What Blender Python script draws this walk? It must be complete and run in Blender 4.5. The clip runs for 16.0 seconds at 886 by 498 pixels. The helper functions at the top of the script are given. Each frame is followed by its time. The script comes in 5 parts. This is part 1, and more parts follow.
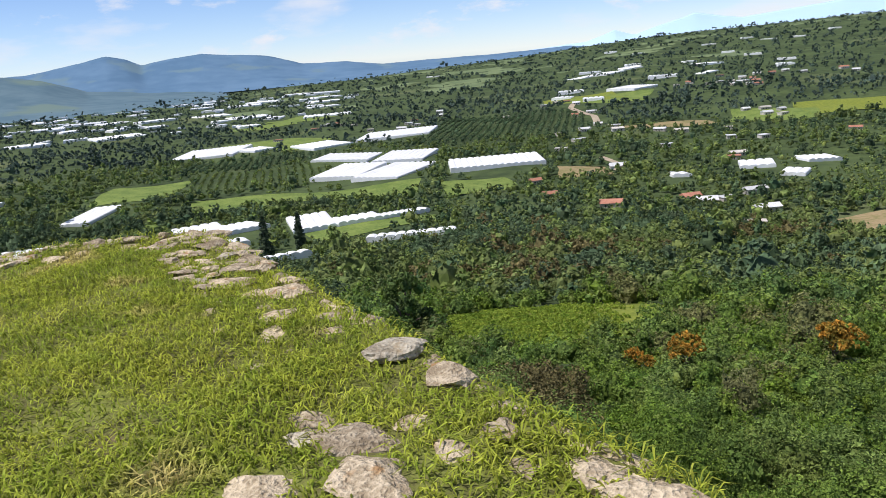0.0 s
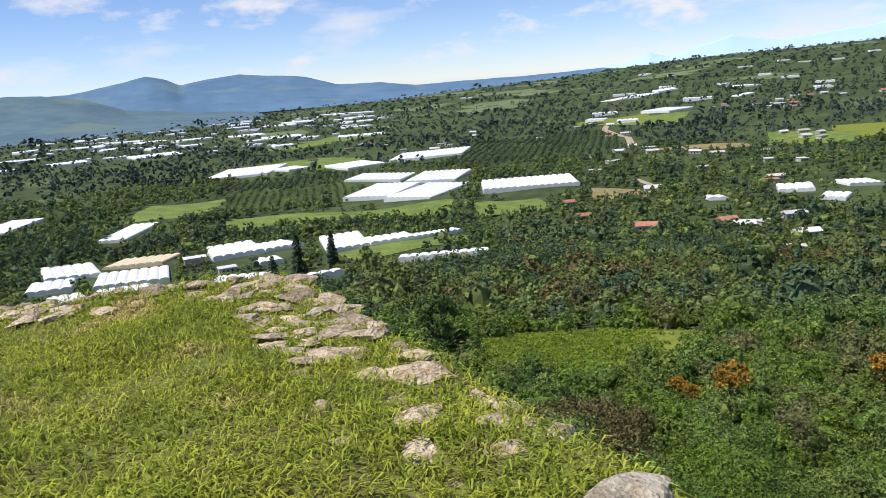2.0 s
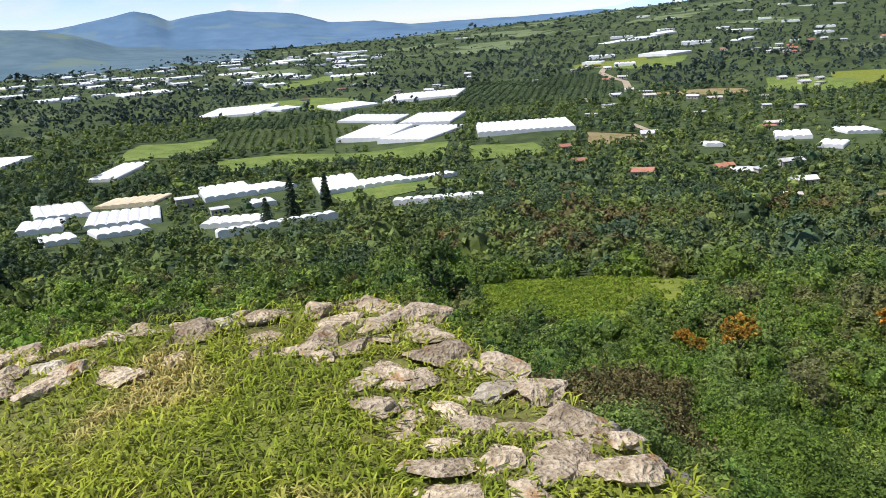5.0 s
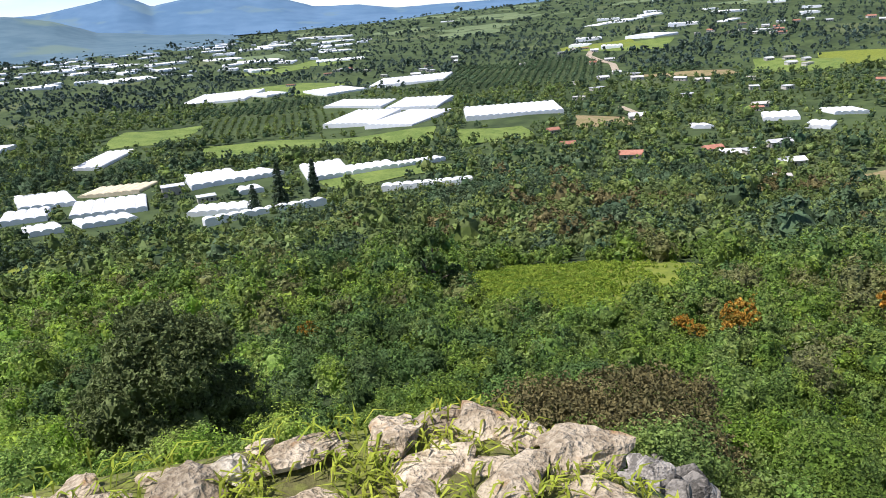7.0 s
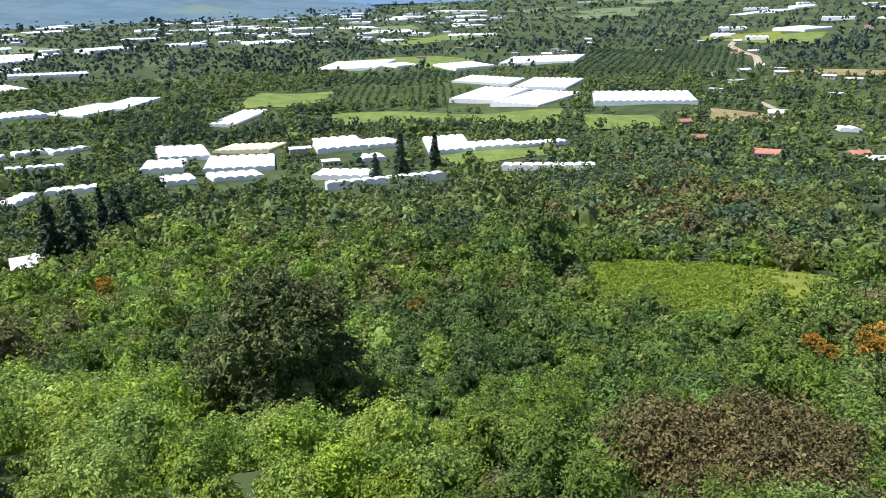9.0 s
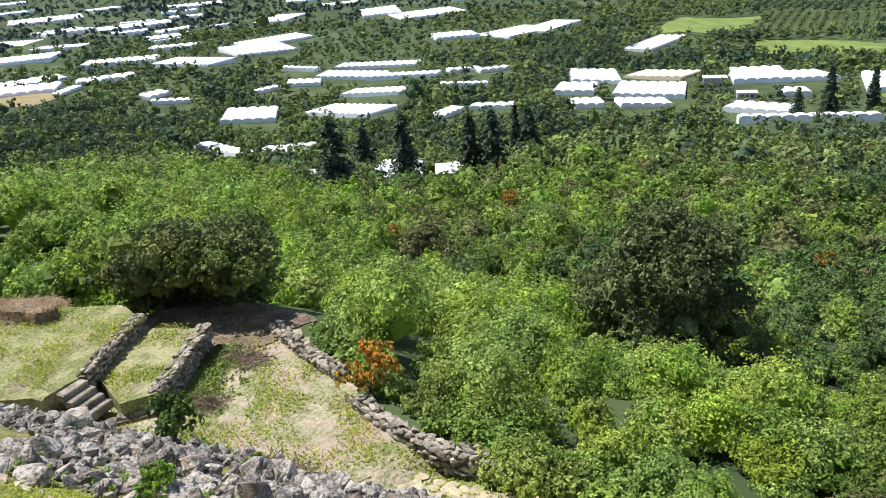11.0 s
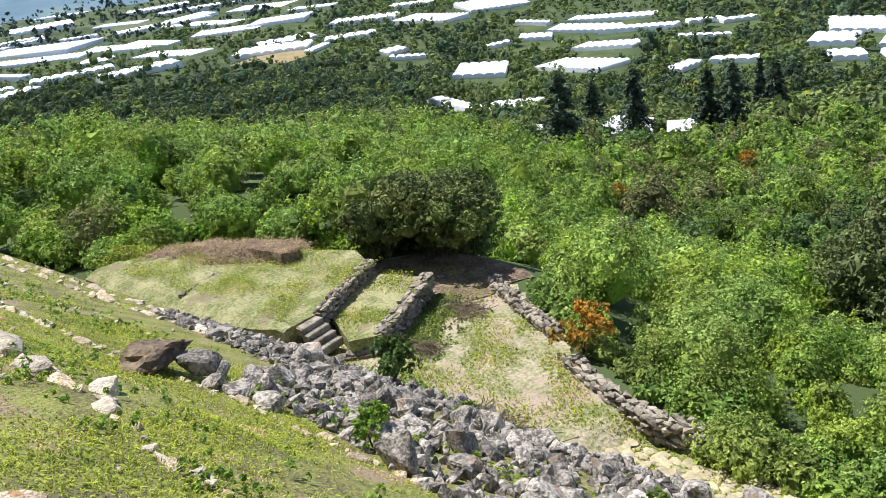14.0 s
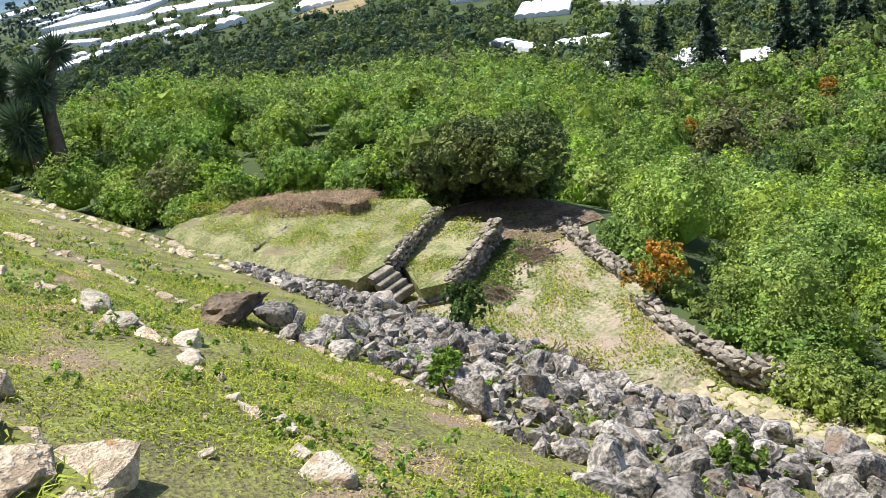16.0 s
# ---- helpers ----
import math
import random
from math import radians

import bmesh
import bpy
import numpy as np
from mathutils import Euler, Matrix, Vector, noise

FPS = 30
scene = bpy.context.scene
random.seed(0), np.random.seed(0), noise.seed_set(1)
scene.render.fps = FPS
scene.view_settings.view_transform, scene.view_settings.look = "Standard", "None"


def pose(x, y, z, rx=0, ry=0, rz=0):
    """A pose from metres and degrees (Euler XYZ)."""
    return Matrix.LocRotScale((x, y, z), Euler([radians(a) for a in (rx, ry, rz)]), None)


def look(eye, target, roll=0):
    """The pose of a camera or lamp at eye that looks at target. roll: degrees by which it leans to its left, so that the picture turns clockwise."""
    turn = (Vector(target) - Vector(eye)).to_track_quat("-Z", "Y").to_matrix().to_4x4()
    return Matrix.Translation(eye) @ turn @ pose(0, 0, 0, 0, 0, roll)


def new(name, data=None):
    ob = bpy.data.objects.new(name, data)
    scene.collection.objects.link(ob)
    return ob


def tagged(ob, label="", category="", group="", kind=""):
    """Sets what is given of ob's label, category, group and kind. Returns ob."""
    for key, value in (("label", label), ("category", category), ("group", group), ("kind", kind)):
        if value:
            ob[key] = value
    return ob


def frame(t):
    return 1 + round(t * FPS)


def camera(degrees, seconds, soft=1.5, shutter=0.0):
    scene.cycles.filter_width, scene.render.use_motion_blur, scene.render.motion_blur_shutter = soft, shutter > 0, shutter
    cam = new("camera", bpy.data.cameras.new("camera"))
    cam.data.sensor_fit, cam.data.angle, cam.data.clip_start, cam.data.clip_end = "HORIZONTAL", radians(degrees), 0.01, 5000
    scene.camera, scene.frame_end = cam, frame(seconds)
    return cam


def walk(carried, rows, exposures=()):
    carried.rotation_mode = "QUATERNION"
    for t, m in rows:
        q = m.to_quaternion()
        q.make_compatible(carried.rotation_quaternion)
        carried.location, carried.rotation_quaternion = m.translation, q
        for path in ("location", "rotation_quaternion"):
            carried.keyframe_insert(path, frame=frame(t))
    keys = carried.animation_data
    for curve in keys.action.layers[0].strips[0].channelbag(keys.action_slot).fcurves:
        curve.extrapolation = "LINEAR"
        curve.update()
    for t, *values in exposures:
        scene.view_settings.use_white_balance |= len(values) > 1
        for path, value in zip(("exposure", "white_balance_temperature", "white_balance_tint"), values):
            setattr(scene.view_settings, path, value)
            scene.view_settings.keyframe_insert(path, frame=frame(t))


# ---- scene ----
cam = camera(58.7, 16.0, soft=0.85)

walk(cam, [
    (0.0, pose(-0.154, 0.326, 1.669, 76.03, 4.54, -0.03)),
    (0.5, pose(-0.401, 0.662, 1.684, 76.51, 4.17, 0.34)),
    (1.0, pose(-0.570, 1.067, 1.627, 77.47, 4.05, 1.07)),
    (1.5, pose(-0.804, 1.473, 1.625, 77.55, 4.19, 2.60)),
    (2.0, pose(-1.042, 1.902, 1.621, 77.69, 4.33, 2.34)),
    (2.5, pose(-1.180, 2.359, 1.598, 77.63, 5.39, 1.54)),
    (3.0, pose(-1.443, 2.777, 1.593, 77.66, 4.81, 1.24)),
    (3.5, pose(-1.666, 3.135, 1.601, 77.63, 4.00, 0.90)),
    (4.0, pose(-1.851, 3.552, 1.605, 77.62, 4.57, 1.70)),
    (4.5, pose(-2.096, 3.935, 1.602, 74.61, 3.63, 2.10)),
    (7.0, pose(-3.000, 6.280, 1.380, 72.34, 3.92, 0.95)),
    (7.5, pose(-3.080, 6.590, 1.380, 72.30, 3.35, 0.00)),
    (8.0, pose(-3.220, 7.060, 1.390, 73.05, 3.30, -0.02)),
    (8.5, pose(-3.400, 7.520, 1.410, 72.65, 2.09, 3.61)),
    (9.0, pose(-3.550, 7.700, 1.430, 71.22, 1.24, 10.43)),
    (9.5, pose(-3.680, 7.840, 1.430, 69.96, 2.12, 21.97)),
    (10.0, pose(-3.760, 7.930, 1.430, 69.21, 2.39, 30.35)),
    (12.5, pose(-3.985, 7.945, 1.370, 65.56, 5.93, 44.33)),
    (13.0, pose(-3.955, 7.984, 1.400, 65.57, 5.62, 46.86)),
    (13.5, pose(-3.925, 8.030, 1.385, 66.03, 6.72, 52.56)),
    (14.0, pose(-3.892, 8.065, 1.417, 65.82, 7.76, 55.21)),
    (14.5, pose(-3.896, 8.070, 1.416, 65.81, 9.17, 57.40)),
    (15.0, pose(-3.900, 8.075, 1.415, 65.80, 10.10, 58.57)),
    (15.5, pose(-3.904, 8.080, 1.414, 65.34, 10.87, 58.70)),
    (16.0, pose(-3.908, 8.085, 1.413, 62.51, 11.75, 58.85)),
], exposures=((0.0, -0.16, 6300, 15), (4.5, -0.08, 6300, 15), (7.0, 0.18, 6150, 16), (9.0, 0.32, 6150, 16), (12.5, 0.5, 6150, 15), (16.0, 0.5, 6200, 14)))

# ---- world, sun, exposure ----
SUN_AZ, SUN_EL = 104.0, 60.0  # degrees to the left of +y, and above the horizon
world = bpy.data.worlds.new("sky")
scene.world = world
world.use_nodes = True
wn, wl = world.node_tree.nodes, world.node_tree.links
wn.clear()
w_out, w_bg, w_sky = wn.new("ShaderNodeOutputWorld"), wn.new("ShaderNodeBackground"), wn.new("ShaderNodeTexSky")
w_sky.sky_type, w_sky.sun_disc = "NISHITA", False
w_sky.sun_elevation, w_sky.sun_rotation = radians(SUN_EL), radians(-SUN_AZ)
w_sky.air_density, w_sky.dust_density, w_sky.ozone_density, w_sky.altitude = 1.0, 0.0, 3.0, 1800
w_bg.inputs["Strength"].default_value = 0.08
w_co, w_map = wn.new("ShaderNodeTexCoord"), wn.new("ShaderNodeMapping")
w_map.inputs["Scale"].default_value = (1, 1, 3.2)
w_noise, w_ramp, w_mix = wn.new("ShaderNodeTexNoise"), wn.new("ShaderNodeValToRGB"), wn.new("ShaderNodeMix")
w_noise.inputs["Scale"].default_value, w_noise.inputs["Detail"].default_value, w_noise.inputs["Roughness"].default_value = 4.2, 7, 0.55
w_ramp.color_ramp.elements[0].position, w_ramp.color_ramp.elements[1].position = 0.52, 0.72
w_mix.data_type = "RGBA"
w_mix.inputs["B"].default_value = (12.0, 12.2, 12.4, 1)
wl.new(w_co.outputs["Generated"], w_map.inputs["Vector"])
wl.new(w_map.outputs["Vector"], w_noise.inputs["Vector"])
wl.new(w_noise.outputs["Fac"], w_ramp.inputs["Fac"])
wl.new(w_ramp.outputs["Color"], w_mix.inputs["Factor"])
w_tint = wn.new("ShaderNodeMix")
w_tint.data_type, w_tint.blend_type = "RGBA", "MULTIPLY"
w_tint.inputs["Factor"].default_value = 1
w_sep, w_grad = wn.new("ShaderNodeSeparateXYZ"), wn.new("ShaderNodeValToRGB")
wl.new(w_co.outputs["Generated"], w_sep.inputs["Vector"])
wl.new(w_sep.outputs["Z"], w_grad.inputs["Fac"])
w_grad.color_ramp.elements[0].position, w_grad.color_ramp.elements[1].position = 0.0, 0.6
w_grad.color_ramp.elements[0].color, w_grad.color_ramp.elements[1].color = (1.55, 1.68, 2.0, 1), (0.72, 0.78, 0.88, 1)
wl.new(w_grad.outputs["Color"], w_tint.inputs["B"])
wl.new(w_sky.outputs["Color"], w_tint.inputs["A"])
wl.new(w_tint.outputs["Result"], w_mix.inputs["A"])
w_map2, w_noise2, w_ramp2, w_band = wn.new("ShaderNodeMapping"), wn.new("ShaderNodeTexNoise"), wn.new("ShaderNodeValToRGB"), wn.new("ShaderNodeValToRGB")
w_map2.inputs["Scale"].default_value, w_map2.inputs["Location"].default_value = (1, 1, 2.4), (0.7, 0.2, 0)
w_noise2.inputs["Scale"].default_value, w_noise2.inputs["Detail"].default_value, w_noise2.inputs["Roughness"].default_value = 9.0, 8, 0.58
w_ramp2.color_ramp.elements[0].position, w_ramp2.color_ramp.elements[1].position = 0.55, 0.68
w_band.color_ramp.elements[0].position, w_band.color_ramp.elements[1].position = 0.0, 0.035
w_band.color_ramp.elements[0].color, w_band.color_ramp.elements[1].color = (0, 0, 0, 1), (1, 1, 1, 1)
w_band.color_ramp.elements.new(0.10).color = (0.9, 0.9, 0.9, 1)
w_band.color_ramp.elements.new(0.17).color = (0, 0, 0, 1)
w_prod, w_mix2 = wn.new("ShaderNodeMath"), wn.new("ShaderNodeMix")
w_prod.operation, w_mix2.data_type = "MULTIPLY", "RGBA"
w_mix2.inputs["B"].default_value = (12.0, 12.2, 12.4, 1)
wl.new(w_co.outputs["Generated"], w_map2.inputs["Vector"])
wl.new(w_map2.outputs["Vector"], w_noise2.inputs["Vector"])
wl.new(w_noise2.outputs["Fac"], w_ramp2.inputs["Fac"])
wl.new(w_sep.outputs["Z"], w_band.inputs["Fac"])
wl.new(w_ramp2.outputs["Color"], w_prod.inputs[0])
wl.new(w_band.outputs["Color"], w_prod.inputs[1])
wl.new(w_prod.outputs["Value"], w_mix2.inputs["Factor"])
wl.new(w_mix.outputs["Result"], w_mix2.inputs["A"])
wl.new(w_mix2.outputs["Result"], w_bg.inputs["Color"])
wl.new(w_bg.outputs["Background"], w_out.inputs["Surface"])

sun = new("sun", bpy.data.lights.new("sun", "SUN"))
sun.data.energy, sun.data.angle, sun.data.color = 5.0, radians(0.55), (1.0, 0.965, 0.90)
sa, se = radians(SUN_AZ), radians(SUN_EL)
sun.matrix_world = look((0, 0, 60), (math.sin(sa) * math.cos(se), -math.cos(sa) * math.cos(se), 60 - math.sin(se)))

# ---- small tools ----
rng = np.random.default_rng(7)


def raw_mesh(name, verts, faces, mat, soft=False):
    """A mesh from numpy arrays; faces all have the same number of corners."""
    verts, faces = np.asarray(verts, np.float32), np.asarray(faces, np.int32)
    me = bpy.data.meshes.new(name)
    me.vertices.add(len(verts))
    me.vertices.foreach_set("co", verts.ravel())
    k = faces.shape[1]
    me.loops.add(faces.size)
    me.loops.foreach_set("vertex_index", faces.ravel())
    me.polygons.add(len(faces))
    me.polygons.foreach_set("loop_start", np.arange(0, faces.size, k, dtype=np.int32))
    me.polygons.foreach_set("use_smooth", np.full(len(faces), soft))
    me.update(calc_edges=True)
    me.materials.append(mat)
    return me


def bm_mesh(name, bm, mat, soft=False):
    me = bpy.data.meshes.new(name)
    if soft:
        for fa in bm.faces:
            fa.smooth = True
    bm.to_mesh(me)
    bm.free()
    me.materials.append(mat)
    return me


def part(name, me, parent, label="", m=None):
    """Links a mesh as one part under a thing or a part."""
    ob = new(name, me)
    ob.parent = parent
    if m is not None:
        ob.matrix_basis = m
    if label:
        ob["label"] = label
    return ob


def gz(x, y):
    return float(ground_z(x, y))


# ---- materials ----
def material(name, base, dark, scale=1.0, rough=0.85, bump=0.3, fine=18.0, island=0.0, clear=0.0, spots=None, bump_dist=0.02, piece=0.0, sharp=0.09, cells=0.0):
    """Two colours mixed by noise at two scales, with relief. island, piece: variation per leaf or per piece; clear: light through leaves;
    spots: a third colour in patches (colour, scale, threshold); cells: a tone of its own for each plant, this many to the metre."""
    mat = bpy.data.materials.new(name)
    mat.use_nodes = True
    n, l = mat.node_tree.nodes, mat.node_tree.links
    bsdf = n["Principled BSDF"]
    co = n.new("ShaderNodeTexCoord")
    geo = n.new("ShaderNodeNewGeometry")
    big, small = n.new("ShaderNodeTexNoise"), n.new("ShaderNodeTexNoise")
    big.inputs["Scale"].default_value, big.inputs["Detail"].default_value = scale, 4
    small.inputs["Scale"].default_value, small.inputs["Detail"].default_value = fine, 5
    l.new(geo.outputs["Position"], big.inputs["Vector"])
    l.new(geo.outputs["Position"], small.inputs["Vector"])
    add = n.new("ShaderNodeMath")
    add.operation = "MULTIPLY_ADD"
    add.inputs[1].default_value = 0.5
    l.new(small.outputs["Fac"], add.inputs[0])
    half = n.new("ShaderNodeMath")
    half.operation = "MULTIPLY"
    half.inputs[1].default_value = 0.5
    l.new(big.outputs["Fac"], half.inputs[0])
    l.new(half.outputs[0], add.inputs[2])
    ramp = n.new("ShaderNodeValToRGB")
    e = ramp.color_ramp.elements
    e[0].position, e[1].position = 0.5 - sharp, 0.5 + sharp
    e[0].color, e[1].color = (*dark, 1), (*base, 1)
    l.new(add.outputs[0], ramp.inputs["Fac"])
    colour = ramp.outputs["Color"]
    if spots:
        sp, sr, sm = n.new("ShaderNodeTexNoise"), n.new("ShaderNodeValToRGB"), n.new("ShaderNodeMix")
        sp.inputs["Scale"].default_value, sp.inputs["Detail"].default_value = spots[1], 5
        l.new(geo.outputs["Position"], sp.inputs["Vector"])
        sr.color_ramp.elements[0].position, sr.color_ramp.elements[1].position = spots[2], spots[2] + 0.08
        l.new(sp.outputs["Fac"], sr.inputs["Fac"])
        sm.data_type = "RGBA"
        l.new(sr.outputs["Color"], sm.inputs["Factor"])
        l.new(colour, sm.inputs["A"])
        sm.inputs["B"].default_value = (*spots[0], 1)
        colour = sm.outputs["Result"]
    if cells:
        vo, vs, vh = n.new("ShaderNodeTexVoronoi"), n.new("ShaderNodeSeparateColor"), n.new("ShaderNodeHueSaturation")
        vo.inputs["Scale"].default_value = cells
        l.new(geo.outputs["Position"], vo.inputs["Vector"])
        l.new(vo.outputs["Color"], vs.inputs["Color"])
        for channel, socket, low, high in (("Red", "Value", 0.78, 1.22), ("Green", "Hue", 0.482, 0.512), ("Blue", "Saturation", 0.92, 1.1)):
            vr = n.new("ShaderNodeMapRange")
            vr.inputs["To Min"].default_value, vr.inputs["To Max"].default_value = low, high
            l.new(vs.outputs[channel], vr.inputs["Value"])
            l.new(vr.outputs["Result"], vh.inputs[socket])
        l.new(colour, vh.inputs["Color"])
        colour = vh.outputs["Color"]
    if island or piece:
        hsv, rnd = n.new("ShaderNodeHueSaturation"), n.new("ShaderNodeMapRange")
        amount = island or piece
        rnd.inputs["To Min"].default_value, rnd.inputs["To Max"].default_value = 1 - amount, 1 + amount
        if island:
            l.new(geo.outputs["Random Per Island"], rnd.inputs["Value"])
        else:
            info = n.new("ShaderNodeObjectInfo")
            l.new(info.outputs["Random"], rnd.inputs["Value"])
        l.new(rnd.outputs["Result"], hsv.inputs["Value"])
        l.new(colour, hsv.inputs["Color"])
        colour = hsv.outputs["Color"]
    l.new(colour, bsdf.inputs["Base Color"])
    bsdf.inputs["Roughness"].default_value = rough
    bsdf.inputs["Specular IOR Level"].default_value = 0.08 if clear else 0.2
    if bump:
        bp = n.new("ShaderNodeBump")
        bp.inputs["Strength"].default_value, bp.inputs["Distance"].default_value = bump, bump_dist
        l.new(small.outputs["Fac"], bp.inputs["Height"])
        l.new(bp.outputs["Normal"], bsdf.inputs["Normal"])
    if clear:
        tr, ms = n.new("ShaderNodeBsdfTranslucent"), n.new("ShaderNodeMixShader")
        l.new(colour, tr.inputs["Color"])
        ms.inputs[0].default_value = clear
        l.new(bsdf.outputs[0], ms.inputs[1])
        l.new(tr.outputs[0], ms.inputs[2])
        l.new(ms.outputs[0], n["Material Output"].inputs["Surface"])
    return mat


M_LAND = material("valley_land", (0.085, 0.12, 0.042), (0.045, 0.068, 0.026), 0.012, 0.95, 0.0, 0.08, spots=((0.12, 0.145, 0.06), 0.006, 0.60))
M_SLOPE = material("slope_grass", (0.28, 0.295, 0.075), (0.14, 0.125, 0.06), 1.6, 0.95, 0.9, 24, spots=((0.30, 0.23, 0.145), 1.1, 0.58), bump_dist=0.05)
M_TURF = material("turf_soil", (0.21, 0.235, 0.05), (0.13, 0.12, 0.045), 2.0, 0.95, 0.7, 30, spots=((0.17, 0.13, 0.07), 2.3, 0.66), bump_dist=0.03)
M_PLAZA = material("plaza_ground", (0.45, 0.385, 0.265), (0.18, 0.205, 0.07), 0.9, 0.95, 1.0, 9, spots=((0.40, 0.32, 0.235), 0.45, 0.55), bump_dist=0.08, sharp=0.09)
M_TERRACE = material("terrace_grass", (0.37, 0.35, 0.18), (0.16, 0.185, 0.06), 1.1, 0.95, 1.0, 9, bump_dist=0.08, sharp=0.09, spots=((0.25, 0.215, 0.125), 0.8, 0.58))
M_EARTH = material("brown_earth", (0.27, 0.205, 0.135), (0.12, 0.09, 0.06), 1.5, 0.95, 1.0, 9, bump_dist=0.1)
M_BLADE = material("grass_blade", (0.43, 0.46, 0.06), (0.265, 0.335, 0.038), 1.4, 0.5, 0.0, 9, island=0.5, clear=0.35, spots=((0.56, 0.475, 0.17), 1.1, 0.59))
M_STONE = material("lichen_stone", (0.72, 0.595, 0.42), (0.36, 0.28, 0.18), 9, 0.9, 1.0, 45, piece=0.27, spots=((0.44, 0.27, 0.13), 7, 0.62), bump_dist=0.04)
M_PALE = material("pale_stone", (0.66, 0.59, 0.46), (0.35, 0.295, 0.21), 9, 0.9, 1.0, 40, piece=0.15, spots=((0.40, 0.31, 0.19), 6, 0.60), bump_dist=0.03)
M_RUBBLE = material("grey_rubble", (0.46, 0.415, 0.345), (0.13, 0.118, 0.098), 5.0, 0.9, 1.0, 22, piece=0.42, spots=((0.31, 0.235, 0.165), 1.7, 0.60), bump_dist=0.05, sharp=0.07)
M_RUBBLE_SMALL = material("grey_gravel", (0.41, 0.37, 0.31), (0.14, 0.127, 0.106), 5.0, 0.9, 1.0, 22, island=0.42, bump_dist=0.05, sharp=0.07)
M_WALL = material("dry_stone", (0.38, 0.335, 0.26), (0.18, 0.16, 0.12), 2.4, 0.92, 0.9, 15, piece=0.35, bump_dist=0.03)
M_PAVE = material("paving_stone", (0.50, 0.43, 0.27), (0.34, 0.30, 0.18), 2.4, 0.92, 0.8, 13, piece=0.2, bump_dist=0.02)
M_SHRUB = material("shrub_leaf", (0.325, 0.455, 0.09), (0.148, 0.238, 0.048), 0.5, 0.6, 0.0, 3.0, island=0.42, clear=0.34, cells=0.42)
M_SHRUB_Y = material("sunny_shrub_leaf", (0.365, 0.485, 0.098), (0.172, 0.275, 0.056), 0.5, 0.6, 0.0, 3.0, island=0.42, clear=0.32, cells=0.5)
# Deep green leaf, also darkened for crowns seen from their shaded sides.
M_DEEP = material("deep_green_shade_leaf", (0.225, 0.318, 0.066), (0.094, 0.155, 0.035), 0.4, 0.6, 0.0, 2.5, island=0.42, clear=0.3, cells=0.36)
M_OLIVE = material("olive_leaf", (0.25, 0.27, 0.10), (0.13, 0.14, 0.055), 0.4, 0.7, 0.0, 2.5, island=0.38, clear=0.28, cells=0.36)
M_DARK = material("dark_leaf", (0.15, 0.235, 0.07), (0.07, 0.12, 0.038), 0.4, 0.7, 0.0, 2.5, island=0.38, clear=0.25, cells=0.36)
M_VINE = material("vine_leaf", (0.22, 0.265, 0.085), (0.09, 0.12, 0.042), 0.9, 0.7, 0.0, 4.0, island=0.4, clear=0.15, cells=0.6)
M_OAK = material("oak_leaf", (0.20, 0.245, 0.09), (0.085, 0.11, 0.042), 0.6, 0.7, 0.0, 3, island=0.4, clear=0.18)
M_BROWN = material("brownish_leaf", (0.21, 0.175, 0.072), (0.11, 0.10, 0.042), 0.6, 0.6, 0.0, 2.5, island=0.42, clear=0.12)
M_ORANGE = material("orange_blossom", (0.58, 0.29, 0.045), (0.26, 0.22, 0.045), 0.9, 0.6, 0.0, 4, island=0.4, clear=0.2)
M_CEDAR = material("conifer_needle", (0.10, 0.145, 0.075), (0.045, 0.07, 0.038), 0.6, 0.6, 0.0, 3, island=0.5)
M_TREES = material("valley_tree_leaf", (0.23, 0.295, 0.092), (0.105, 0.15, 0.05), 0.03, 0.8, 0.0, 0.35, island=0.32, cells=0.13, clear=0.2)
# Wood's dark green, its blue raised a little for the valley haze.
M_TREES_DARK = material("valley_wood_leaf", (0.125, 0.185, 0.09), (0.058, 0.095, 0.05), 0.03, 0.8, 0.0, 0.35, island=0.3, cells=0.11, clear=0.15)
# Far leaf green, greyed and blued to put distance haze into the colour.
M_FAR_HAZE = material("far_wood_haze_leaf", (0.10, 0.145, 0.105), (0.055, 0.088, 0.072), 0.006, 0.7, 0.0, 0.05, island=0.3, cells=0.05)
M_BARK = material("bark", (0.20, 0.16, 0.12), (0.09, 0.07, 0.055), 2, 0.9, 0.9, 16, bump_dist=0.03)
M_STRAW = material("dry_straw", (0.46, 0.34, 0.20), (0.24, 0.17, 0.10), 2, 0.9, 0.0, 10, island=0.35)
M_TWIG = material("dry_twig", (0.30, 0.22, 0.17), (0.16, 0.11, 0.085), 2, 0.9, 0.0, 10, island=0.3)
M_YUCCA = material("yucca_leaf", (0.17, 0.24, 0.14), (0.08, 0.12, 0.07), 1, 0.5, 0.0, 6, island=0.4)
M_PLASTIC = material("white_plastic_film", (0.94, 0.945, 0.95), (0.88, 0.885, 0.89), 0.05, 0.4, 0.0, 0.4, piece=0.03)
M_CREAM = material("yellowed_plastic_film", (0.84, 0.74, 0.52), (0.74, 0.62, 0.42), 0.05, 0.5, 0.0, 0.4)
M_PLASTER = material("house_plaster", (0.62, 0.58, 0.52), (0.46, 0.42, 0.37), 0.3, 0.9, 0.0, 2, piece=0.2)
M_TILE = material("roof_tile", (0.46, 0.22, 0.15), (0.34, 0.15, 0.10), 0.3, 0.9, 0.0, 2, piece=0.2)
M_SHEET = material("roof_sheet", (0.72, 0.72, 0.72), (0.58, 0.58, 0.58), 0.3, 0.5, 0.0, 2, piece=0.15)
